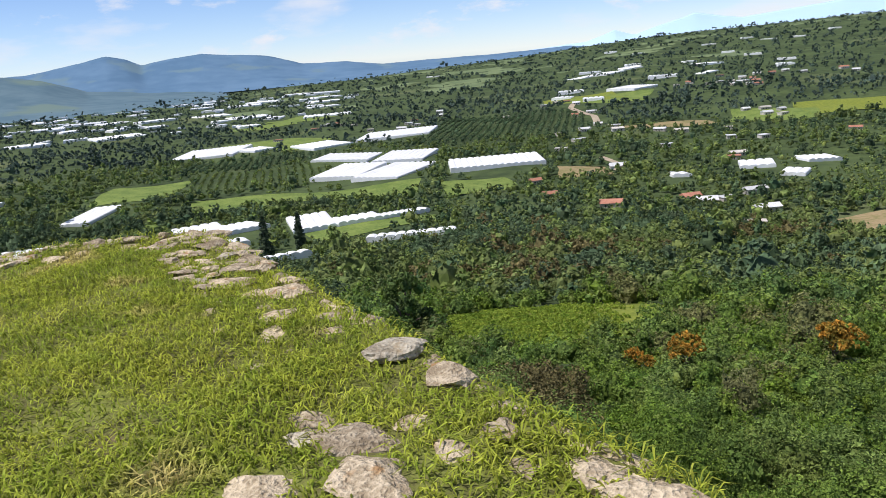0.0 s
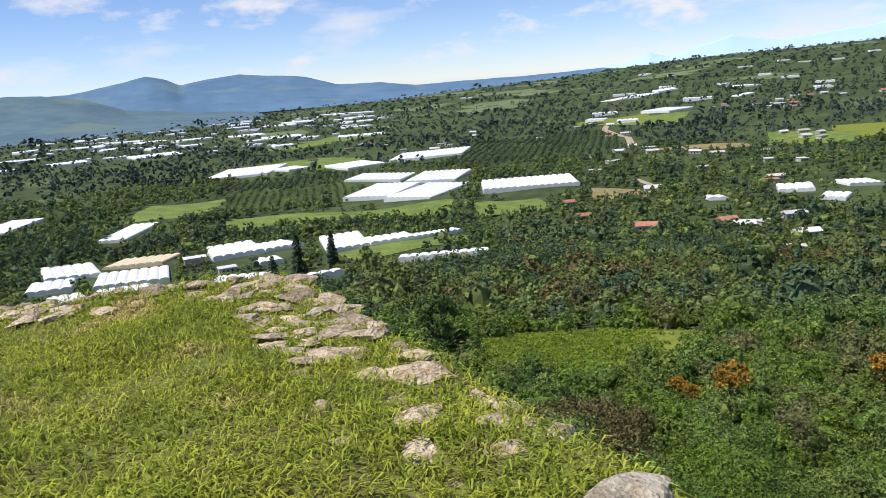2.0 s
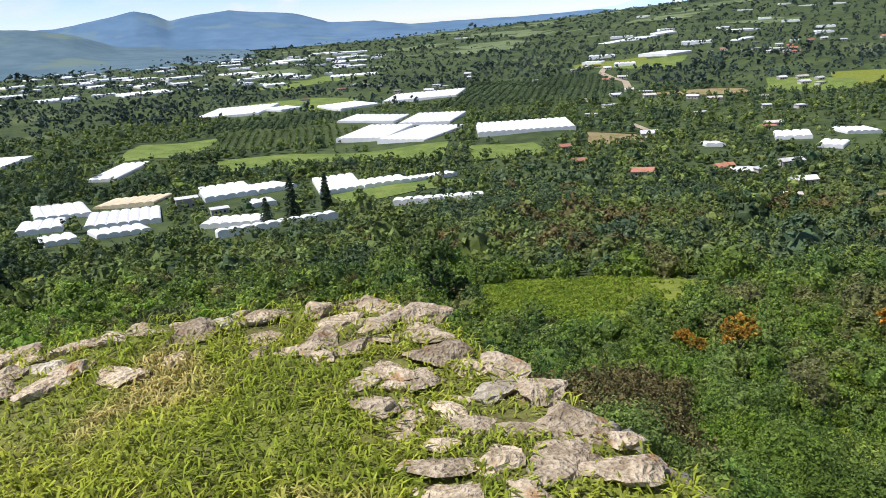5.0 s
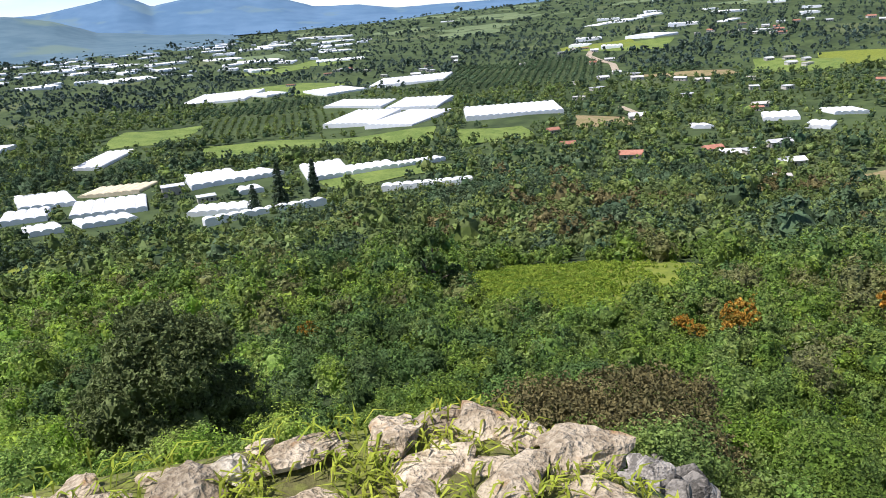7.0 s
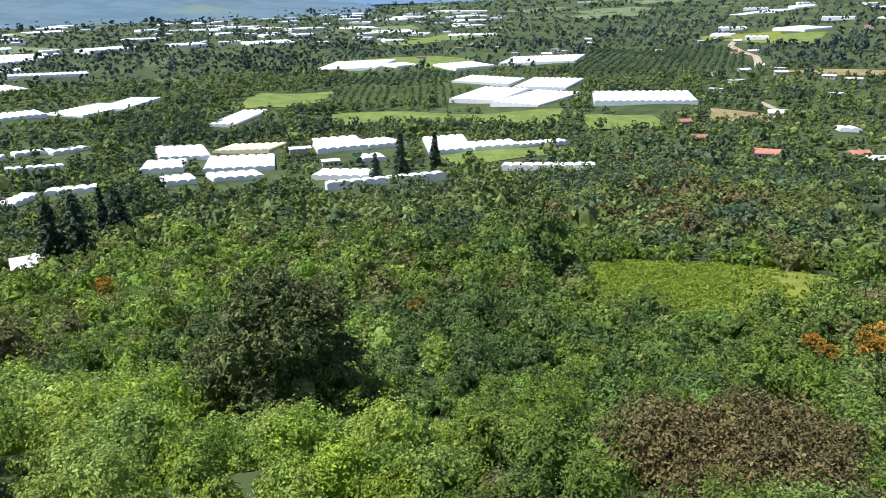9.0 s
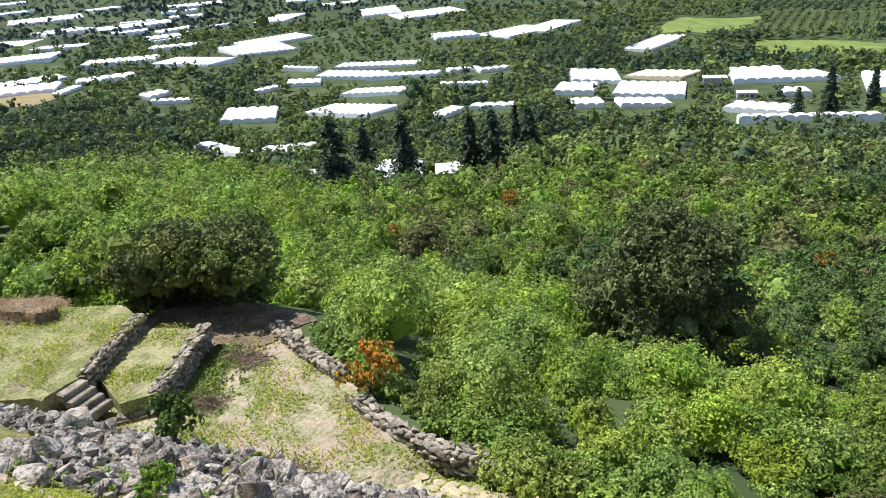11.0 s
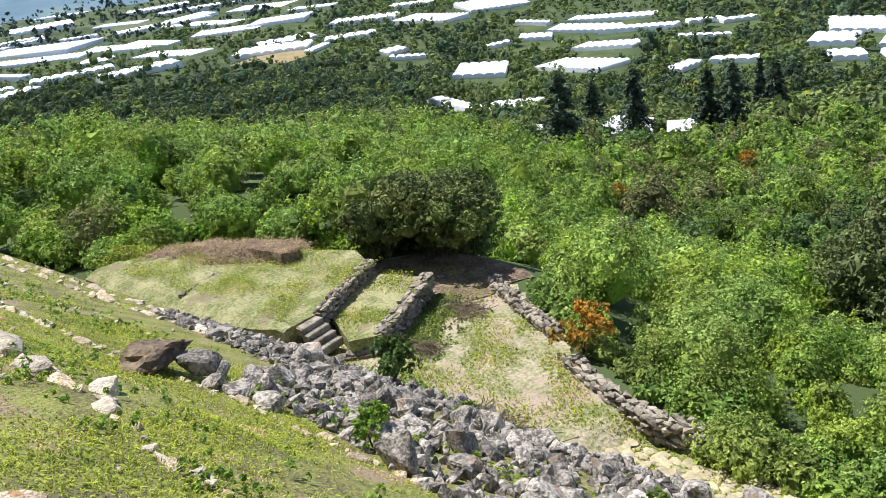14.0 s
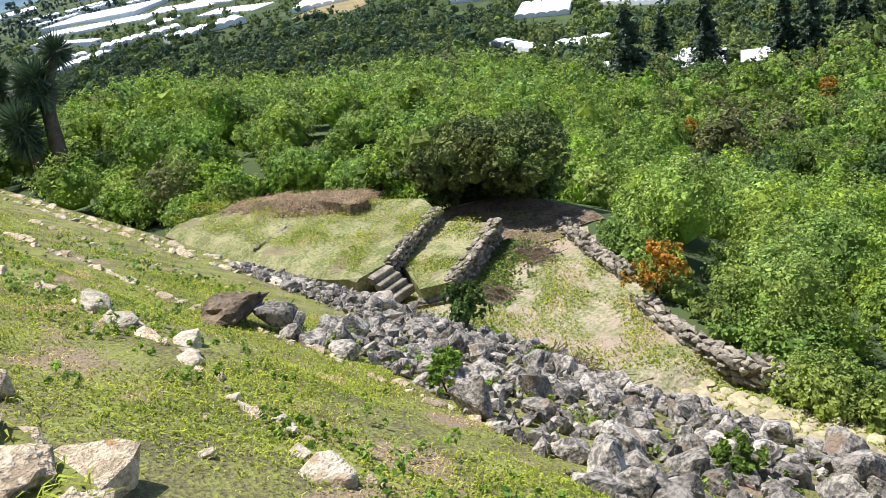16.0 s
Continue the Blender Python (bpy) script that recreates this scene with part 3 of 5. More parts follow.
def stone_rows():
    """Lines of half-buried stones that mark the old steps of the slope, and the loose boulders lying among them."""
    rows = tagged(new("terrace_edge"), "lines of half-buried pale stones along old terrace steps", "stone row", kind="structure")
    r = random.Random(5)
    variants = [shard_mesh("stone", 260 + i, M_STONE, 15, 0.6) for i in range(5)] + [shard_mesh("stone", 270 + i, M_PALE, 15, 0.6) for i in range(4)]
    for u0, s0, s1, gap, big in ((2.3, 2.6, 30, 0.20, 0.15), (4.15, 2.8, 32, 0.17, 0.14), (7.5, 14, 40, 0.30, 0.26), (0.75, 9.5, 22, 0.45, 0.15), (5.7, 11, 34, 0.4, 0.15), (10.8, 20, 46, 0.40, 0.34)):
        s = s0
        while s < s1:
            size = big * (r.uniform(0.5, 1.2) if r.random() < 0.82 else r.uniform(1.4, 2.3))
            x, y = su(s, u0 - (0.7 * (1 - min(1.0, (s - 2.6) / 4.5)) if u0 == 2.3 else 0) + r.uniform(-0.10, 0.10) + 0.06 * math.sin(s))
            part("stone", variants[r.randrange(9)], rows, m=pose(x, y, gz(x, y) + 0.01, r.uniform(-12, 12), r.uniform(-12, 12), 18.4 + r.uniform(-25, 25)) @ Matrix.Diagonal((size * 1.5, size * 1.1, size * 0.9, 1)))
            s += gap * r.uniform(0.5, 1.7)
    for _ in range(60):
        s, u = r.uniform(2, 22), r.uniform(0.8, 7)
        x, y = su(s, u)
        size = r.uniform(0.04, 0.13)
        part("stone", variants[r.randrange(9)], rows, m=pose(x, y, gz(x, y) + 0.02, 0, 0, r.uniform(0, 360)) @ Matrix.Scale(size, 4))


def boulder(x, y, size, mat, seed, tall=1.0, lift=0.0, label="grey boulder lying on the grassy slope"):
    me = rock_mesh("boulder", seed, mat, 3, 0.7, 0.2, 8) if mat is M_EARTH else shard_mesh("boulder", seed, mat, 20, 0.9, 0.05)
    ob = new("boulder", me)
    ob.matrix_basis = pose(x, y, gz(x, y) + 0.22 * size * tall + lift, 5, -6, seed * 40) @ Matrix.Diagonal((size, size, size * tall, 1))
    tagged(ob, label, "boulder")


rubble()
stone_rows()
boulder(-13.05, 7.92, 0.56, M_PALE, 301, 0.75, 0, "large pale boulder lying on the grassy slope")
boulder(-12.3, 8.05, 0.5, M_PALE, 302, 0.4, -0.02, "flat pale stone half sunk in the grass")
boulder(-11.55, 8.58, 0.42, M_PALE, 310, 0.6, -0.02, "pale worn stone in a terrace edge")
boulder(-7.87, 8.80, 0.42, M_PALE, 311, 0.5, -0.02, "pale worn stone in a terrace edge")
boulder(-7.9, 7.52, 0.80, M_STONE, 312, 0.35, -0.05, "broad flat brown slab below the mound's edge")
boulder(-9.55, 7.08, 0.5, M_STONE, 313, 0.6, -0.03, "grey and rust-brown boulder below the mound's edge")
boulder(-13.75, 9.95, 0.72, M_RUBBLE, 303, 0.6, 0.22, "pale grey boulder jutting over a dark hollow")
boulder(-14.1, 9.5, 0.95, M_EARTH, 304, 0.5, 0.16, "broad brown weathered boulder on the stepped slope")
boulder(-14.25, 10.2, 0.6, M_RUBBLE, 309, 0.8, 0.0, "dark grey stone under a jutting boulder")
boulder(-12.95, 10.15, 0.5, M_RUBBLE, 305, 0.9)
boulder(-12.35, 10.35, 0.48, M_RUBBLE, 306, 0.8)
boulder(-13.25, 9.95, 0.38, M_RUBBLE, 307, 0.9)
boulder(-19.2, 13.3, 1.0, M_RUBBLE, 308, 0.9, 0, "dark grey boulder at the top of the old steps")


# ---- court below the mound ----
def prism(pts, top, bottom, tilt=0.0):
    """An upright block over a plan outline (anticlockwise)."""
    bm = bmesh.new()
    up = [bm.verts.new((x, y, top)) for x, y in pts]
    dn = [bm.verts.new((x, y, bottom)) for x, y in pts]
    bm.faces.new(up)
    bm.faces.new(dn[::-1])
    for i in range(len(pts)):
        j = (i + 1) % len(pts)
        bm.faces.new((up[i], dn[i], dn[j], up[j]))
    bmesh.ops.recalc_face_normals(bm, faces=bm.faces)
    return bm


def cluttered_wall(name, label, pts, z_base, height, depth, seed, size=0.3, tops=None):
    """A dry stone wall of single stones along a line of points, round an earth core."""
    r = random.Random(seed)
    wall = tagged(new(name), label, "stone wall", kind="structure")
    variants = [shard_mesh("stone", 320 + seed * 20 + i, M_WALL, 16, 0.9, 0.05) for i in range(8)]
    for (x0, y0), (x1, y1) in zip(pts, pts[1:]):
        length = math.hypot(x1 - x0, y1 - y0)
        dx, dy = (x1 - x0) / length, (y1 - y0) / length
        nx, ny = -dy, dx
        core = prism([(x0 + nx * depth * 0.3, y0 + ny * depth * 0.3), (x0 - nx * depth * 0.3, y0 - ny * depth * 0.3), (x1 - nx * depth * 0.3, y1 - ny * depth * 0.3), (x1 + nx * depth * 0.3, y1 + ny * depth * 0.3)], z_base + height - 0.14, z_base - 1.0)
        part("core", bm_mesh("core", core, M_EARTH), wall)
        layers = max(1, round(height / (size * 0.72)))
        across = max(1 if depth < 0.3 else 3, round(depth / (size * 0.9)))
        for row in range(-2, layers):
            for lane in range(across):
                if 0 < lane < across - 1 and row < layers - 1:
                    continue
                t = r.uniform(0, size * 0.5)
                while t < length:
                    w = size * r.uniform(0.7, 1.5)
                    o = (lane / max(1, across - 1) - 0.5) * depth * 0.8 + r.uniform(-0.05, 0.05)
                    h = (row + 0.5) / layers * height + r.uniform(-0.05, 0.05)
                    part("stone", variants[r.randrange(8)], wall, m=pose(x0 + dx * (t + w / 2) + nx * o, y0 + dy * (t + w / 2) + ny * o, z_base + h, r.uniform(-14, 14), r.uniform(-14, 14), math.degrees(math.atan2(dy, dx)) + r.uniform(-20, 20)) @ Matrix.Diagonal((w * 1.15, size * 1.25, size * 1.05, 1)))
                    t += w * 0.92
    return wall


def roughen(bm, cuts, amount, seed, toe=False):
    """Breaks up the flat faces of a block of earth."""
    bmesh.ops.triangulate(bm, faces=bm.faces)
    bmesh.ops.subdivide_edges(bm, edges=bm.edges[:], cuts=cuts, use_grid_fill=True)
    off = Vector((seed, seed * 2, 0))
    for v in bm.verts:
        p = v.co + off
        v.co += Vector((noise.noise(p * 1.3), noise.noise(p * 1.3 + Vector((9, 0, 0))), 0.9 * noise.noise(p * 0.9 + Vector((0, 7, 0))) + 0.5 * noise.noise(p * 3.1))) * amount
        if toe and v.co.z > -11.6:
            v.co.z -= 0.5 * max(0.0, 14.0 - float(face_u(v.co.x, v.co.y)))
    return bm


def court():
    upper = prism([(-26.9, 15.35), (-27.1, 16.9), (-29.4, 20.05), (-30.7, 20.3), (-32.6, 18.9), (-37.4, 14.6), (-38.5, 12.5), (-38.4, 11.2), (-31.4, 13.2)], -11.08, -13.2)
    tagged(new("upper_terrace", bm_mesh("upper_terrace", roughen(upper, 9, 0.08, 1, True), M_TERRACE)), "raised terrace of pale dry grass held by a stone wall", "terrace", kind="structure")
    strip = prism([(-25.2, 16.9), (-24.75, 17.9), (-27.25, 21.3), (-29.2, 20.0), (-27.1, 17.3)], -11.5, -13.2)
    tagged(new("lower_terrace", bm_mesh("lower_terrace", roughen(strip, 7, 0.07, 2), M_TERRACE)), "narrow grassy terrace between two stone walls", "terrace", kind="structure")
    cluttered_wall("terrace_wall", "dark dry stone wall holding the upper terrace", [(-27.0, 16.7), (-29.3, 20.1)], -11.65, 0.72, 0.34, 1, 0.24)
    cluttered_wall("terrace_wall", "tall dry stone wall of the narrow terrace", [(-24.75, 17.8), (-27.2, 21.35)], -12.4, 1.0, 0.36, 2, 0.26)
    cluttered_wall("boundary_wall", "low tumbled dry stone wall round the court", [(-26.2, 23.6), (-23.4, 22.9), (-21.5, 22.6)], -12.45, 0.48, 0.5, 3, 0.25)
    cluttered_wall("boundary_wall", "low dry stone wall beside the court path", [(-19.9, 21.8), (-17.7, 21.35), (-16.1, 21.3), (-14.8, 21.7)], -12.5, 0.5, 0.5, 4, 0.25)
    cluttered_wall("kerb", "line of stones along the court", [(-24.6, 17.7), (-25.6, 15.9)], -12.2, 0.3, 0.25, 5, 0.3)
    cluttered_wall("kerb", "faint line of stones across the upper terrace", [(-32.7, 13.5), (-33.6, 15.3)], -11.15, 0.14, 0.2, 6, 0.2)
    # four worn steps up to the terrace
    flight = tagged(new("stone_steps"), "four worn stone steps up to the terrace", "steps", kind="structure")
    for i in range(4):
        bm = bmesh.new()
        bmesh.ops.create_cube(bm, size=1)
        bmesh.ops.bevel(bm, geom=bm.edges[:], offset=0.06, segments=2, affect="EDGES")
        for v in bm.verts:
            v.co += Vector((noise.noise(v.co * 3 + Vector((i, 0, 0))), noise.noise(v.co * 3 + Vector((0, i, 5))), 0)) * 0.05
        part("step", bm_mesh("step", bm, M_WALL), flight, m=pose(-26.72 + i * 0.27, 16.25 + i * 0.075, -11.25 - i * 0.18, 0, 0, 15) @ Matrix.Diagonal((0.36, 0.95, 0.30, 1)))
    # low earth mound with a cut face
    mound = bmesh.new()
    foot = [mound.verts.new((x, y, z)) for x, y, z in ((-31.7, 17.5, -11.4), (-31.5, 18.4, -11.4), (-33.8, 19.6, -11.5), (-38.8, 15.0, -11.3), (-38.3, 13.4, -11.12), (-35.0, 15.2, -11.12))]
    crest = [mound.verts.new(p) for p in ((-31.9, 17.65, -10.58), (-31.75, 18.3, -10.62), (-33.4, 18.9, -10.9), (-36.9, 16.4, -11.0), (-36.6, 15.6, -10.92), (-34.0, 16.9, -10.68))]
    mound.faces.new(crest)
    for i in range(6):
        mound.faces.new((foot[i], foot[(i + 1) % 6], crest[(i + 1) % 6], crest[i]))
    bmesh.ops.recalc_face_normals(mound, faces=mound.faces)
    me = bm_mesh("earth_mound", roughen(mound, 9, 0.07, 3), M_EARTH)
    # straw lying on the mound
    tops = np.array([p.center[:] for p in me.polygons if p.normal.z > 0.5])
    P = tops[rng.integers(0, len(tops), 5000)] + rng.normal(0, 1, (5000, 3)) * np.array([0.12, 0.12, 0])
    V, F = blades(P, np.full(5000, 0.16), 0.012, 2.0)
    tagged(new("earth_mound", me), "low flat mound of bare brown earth", "earth mound")
    tagged(new("straw", raw_mesh("straw", V, F, M_STRAW)), "dry brown straw lying on the earth mound", "straw", kind="stuff")
    # flagstones of the path
    path = tagged(new("path"), "path of worn yellowish flagstones", "path", kind="structure")
    r = random.Random(9)
    flags = [rock_mesh("flagstone", 420 + i, M_PAVE, 2, 0.22, 0.05, 7) for i in range(8)]
    for i in range(22):
        for j in range(5):
            t, o = i * 0.36 + r.uniform(-0.08, 0.08), (j - 2) * 0.36 + r.uniform(-0.08, 0.08)
            x, y = -16.2 + t * 0.93 - o * 0.20, 19.85 + t * 0.20 + o * 0.95
            part("flagstone", flags[r.randrange(8)], path, m=pose(x, y, gz(x, y) + 0.03, r.uniform(-4, 4), r.uniform(-4, 4), r.uniform(0, 360)) @ Matrix.Scale(r.uniform(0.34, 0.48), 4))
    # leafy weeds along the edge of the court
    t = np.linspace(0, 1, 700)
    x = -48 + 39 * t + rng.normal(0, 0.3, 700)
    y = np.interp(x, [-60, -45, -38, -33, -30, -26.2, -23.4, -21.5, -19.7, -17.7, -14.7, -11.5, -8], [13, 15, 18.5, 20.5, 23.0, 23.8, 22.9, 22.7, 21.4, 21.1, 21.4, 21.4, 21.8]) + rng.uniform(0.1, 2.0, 700)
    ok = ~((x > -31) & (x < -15)) | (y > np.interp(x, [-31, -26, -21, -15], [24.4, 24.2, 22.9, 21.75]))
    ok &= np.hypot(x + 28.4, y - 24.0) > 4.6
    C = np.column_stack([x, y, ground_z(x, y) + 0.15])[ok]
    canopy("weeds", "low bright green weeds along the edge of the court", "weeds", C, rng.uniform(0.3, 0.6, len(C)), rng.uniform(0.3, 0.65, len(C)), 130, 0.12, M_SHRUB_Y)
    # tall weeds and young shrubs past the end of the terrace
    k = 150
    x = rng.uniform(-58, -40.5, k)
    y = np.interp(x, [-55, -48, -40.5], [8.9, 10.9, 12.6]) + rng.uniform(0.2, 4.2, k)
    ok = np.hypot(x + 55.8, y - 8.4) > 1.2
    C = np.column_stack([x, y, ground_z(x, y) + 0.25])[ok]
    canopy("weeds", "tall green weeds at the foot of the slope", "weeds", C, rng.uniform(0.5, 0.9, len(C)), rng.uniform(0.5, 1.0, len(C)), 220, 0.14, M_SHRUB_Y, False)
    # low leafy weeds on the stepped slope
    k = 260
    s, u = rng.uniform(2, 18, k), np.where(rng.uniform(0, 1, k) < 0.6, 2.2, 5.2) + rng.normal(0, 0.5, k)
    x, y = su(s, u)
    C = np.column_stack([x, y, ground_z(x, y) + 0.01])
    canopy("weeds", "low leafy green weeds on the stepped slope", "weeds", C, rng.uniform(0.12, 0.3, k), np.full(k, 0.07), 60, 0.045, M_SHRUB, core=False)
    # greener ground beside the narrow terrace's wall and along the path
    k = 520
    t, o = rng.uniform(0, 1, k), np.abs(rng.normal(0.1, 0.75, k)) + 0.3
    x, y = -24.75 - 2.45 * t + 0.87 * o, 17.8 + 3.55 * t + 0.5 * o
    side = rng.uniform(0, 1, k) < 0.35
    x = np.where(side, rng.uniform(-24, -15, k), x)
    y = np.where(side, np.interp(x, [-24, -20, -15], [17.2, 17.6, 18.9]) + rng.normal(0, 0.35, k), y)
    C = np.column_stack([x, y, ground_z(x, y) + 0.01])
    canopy("weeds", "low green weeds on the bare court", "weeds", C, rng.uniform(0.10, 0.26, k), rng.uniform(0.05, 0.12, k), 50, 0.06, M_SHRUB, core=False)
    # tufts of grass on the court
    n = 150000
    x, y = rng.uniform(-42, -11, n), rng.uniform(11, 23.5, n)
    keep = in_plaza(x, y) & (face_u(x, y) > 14.2) & (rng.uniform(0, 1, n) < np.clip(patchy(x, y, 1.9) * 1.5 - 0.35, 0, 1))
    z = ground_z(x, y)
    z = np.where(face_inside(x, y, [(-26.9, 15.35), (-28.95, 20.6), (-33.0, 18.9), (-43, 10.8), (-31.4, 13.2)]), -11.0, z)
    z = np.where(face_inside(x, y, [(-25.2, 16.9), (-24.75, 17.9), (-27.05, 21.7), (-28.8, 20.6), (-27.1, 17.3)]), -11.5, z)
    P = np.column_stack([x, y, z])[keep]
    V, F = blades(P, np.full(len(P), 0.10), 0.018, 1.2)
    tagged(new("grass", raw_mesh("grass", V, F, M_BLADE)), "sparse grass tufts on the dry court", "grass", kind="stuff")


def face_inside(x, y, poly):
    """Which points lie inside a plan outline."""
    inside = np.zeros(np.shape(x), bool)
    for (x0, y0), (x1, y1) in zip(poly, poly[1:] + poly[:1]):
        cross = ((y0 > y) != (y1 > y)) & (x < (x1 - x0) * (y - y0) / (y1 - y0 + 1e-12) + x0)
        inside ^= cross
    return inside



# ---- foliage ----
def unit_ball(level):
    bm = bmesh.new()
    bmesh.ops.create_icosphere(bm, subdivisions=level, radius=1)
    V = np.array([v.co[:] for v in bm.verts])
    F = np.array([[v.index for v in f.verts] for f in bm.faces])
    bm.free()
    return V, F


BALL1, BALL2 = unit_ball(1), unit_ball(2)


def leaf_faces(P, N, size, spread=0.8, quads=True):
    """One small blade of leaf at each point, roughly facing outwards."""
    n = len(P)
    size = np.broadcast_to(size, n)
    D = N + spread * rng.normal(0, 1, (n, 3))
    D /= np.linalg.norm(D, axis=1, keepdims=True) + 1e-9
    T = np.cross(D, rng.normal(0, 1, (n, 3)))
    T /= np.linalg.norm(T, axis=1, keepdims=True) + 1e-9
    B = np.cross(D, T)
    k = (size * rng.uniform(0.6, 1.35, n))[:, None]
    if quads:
        V = np.stack([P - T * k * 0.55, P + B * k * 0.32 + D * k * 0.08, P + T * k * 0.6, P - B * k * 0.32 + D * k * 0.08], 1)
        return V.reshape(-1, 3), np.arange(4 * n).reshape(-1, 4)
    V = np.stack([P - T * k * 0.5 - B * k * 0.3, P + T * k * 0.55, P - T * k * 0.3 + B * k * 0.45], 1)
    return V.reshape(-1, 3), np.arange(3 * n).reshape(-1, 3)


def crown_lobe(d, ph):
    """How far a crown bulges in the direction d."""
    return 0.78 + 0.34 * np.abs(np.sin(2.5 * np.arctan2(d[..., 1], d[..., 0]) + ph + 1.5 * d[..., 2]) * np.cos(3.2 * d[..., 2] + ph * 2)) ** 0.6


def crown_points(C, R, H, per, tuft=12, depth=1.0):
    """Leaf places on the skin of many lobed crowns, gathered in rounded tufts, with outward directions and the crown of each."""
    i = np.repeat(np.arange(len(C)), max(4, per // tuft))
    n = len(i)
    d = rng.normal(0, 1, (n, 3))
    d[:, 2] = np.where(d[:, 2] < -0.25, -d[:, 2], d[:, 2])
    d /= np.linalg.norm(d, axis=1, keepdims=True)
    k = crown_lobe(d, (i * 2.399) % 6.283) * rng.uniform(0.80, 1.06, n) * depth
    K = C[i] + d * k[:, None] * np.stack([R[i], R[i], H[i]], -1)
    j = np.repeat(np.arange(n), tuft)
    o = rng.normal(0, 1, (len(j), 3)) + 0.5 * d[j]
    o /= np.linalg.norm(o, axis=1, keepdims=True)
    span = (R[i] * rng.uniform(0.10, 0.20, n))[j]
    P = K[j] + o * (span * rng.uniform(0.6, 1.1, len(j)))[:, None]
    N = d[j] * 0.55 + o * 0.8 + np.array([0, 0, 0.3])
    return P, N / np.linalg.norm(N, axis=1, keepdims=True), i[j]


def canopy(name, label, category, C, R, H, per, size, mat, quads=True, kind="stuff", core=True, group=""):
    """Many crowns in one mesh each of leaves, with rounded leafy cores that close them."""
    C, R, H = np.asarray(C, float), np.asarray(R, float), np.asarray(H, float)
    P, N, crown = crown_points(C, R, H, per, 12 if quads else 10)
    size = size[crown] if np.ndim(size) else np.full(len(P), size)
    if core:  # larger leaves behind the outer ones close the crown
        P2, N2, crown2 = crown_points(C, R, H, max(8, per // 4), 4, 0.74)
        size2 = np.interp(crown2, crown, size) * np.where(size.mean() > 0.6, 1.35, 2.0)
        P, N, size = np.vstack([P, P2]), np.vstack([N, N2]), np.concatenate([size, size2])
    V, F = leaf_faces(P, N, size, 0.36, quads)
    ob = tagged(new(name, raw_mesh(name, V, F, mat)), label, category, group, kind)
    if core:
        b, f = BALL2 if per >= 80 else BALL1
        up = b.copy()
        up[:, 2] = np.maximum(up[:, 2], -0.6)
        ph = ((np.arange(len(C)) * 2.399) % 6.283)[:, None]
        jit = crown_lobe(b[None], ph)[..., None] * (1 + rng.uniform(-0.15, 0.15, (len(C), len(b), 1)))
        S = np.stack([R, R, H], -1)[:, None] * 0.55
        V2 = (C[:, None] + up[None] * S * jit).reshape(-1, 3)
        F2 = (f[None] + (np.arange(len(C)) * len(b))[:, None, None]).reshape(-1, 3)
        p = part("inner_foliage", raw_mesh("inner_foliage", V2, F2, mat, soft=False), ob)
        p["kind"] = "stuff"
    return ob


def polar_scatter(r0, r1, az0, az1, step):
    """Jittered points over a sector round the mound; step: metres between points, as a function of the distance."""
    out, r = [], r0
    while r < r1:
        s = step(r)
        n = max(2, int(math.radians(az1 - az0) * r / s))
        a = np.radians(az0 + (np.arange(n) + rng.uniform(-0.35, 0.35, n)) / n * (az1 - az0))
        q = r + rng.uniform(-0.4, 0.4, n) * s
        out.append(np.column_stack([-4 - q * np.sin(a), 8 + q * np.cos(a)]))
        r += s * 0.9
    return np.vstack(out)


CLEARING = [(-2.2, 103), (1.8, 94), (7.6, 95), (16.2, 103), (27, 114), (41, 149), (33, 158), (22, 161), (4.5, 159), (-2.8, 146), (-3.4, 120)]
KEEP_FREE = []  # plan rectangles without trees: centre, half sizes, turn


def is_free(x, y, grow=0.0):
    ok = np.ones(len(x), bool)
    for cx, cy, hw, hd, ang in KEEP_FREE:
        c, s = math.cos(radians(ang)), math.sin(radians(ang))
        ok &= ~((np.abs((x - cx) * c + (y - cy) * s) < hw + grow) & (np.abs((y - cy) * c - (x - cx) * s) < hd + grow))
    return ok


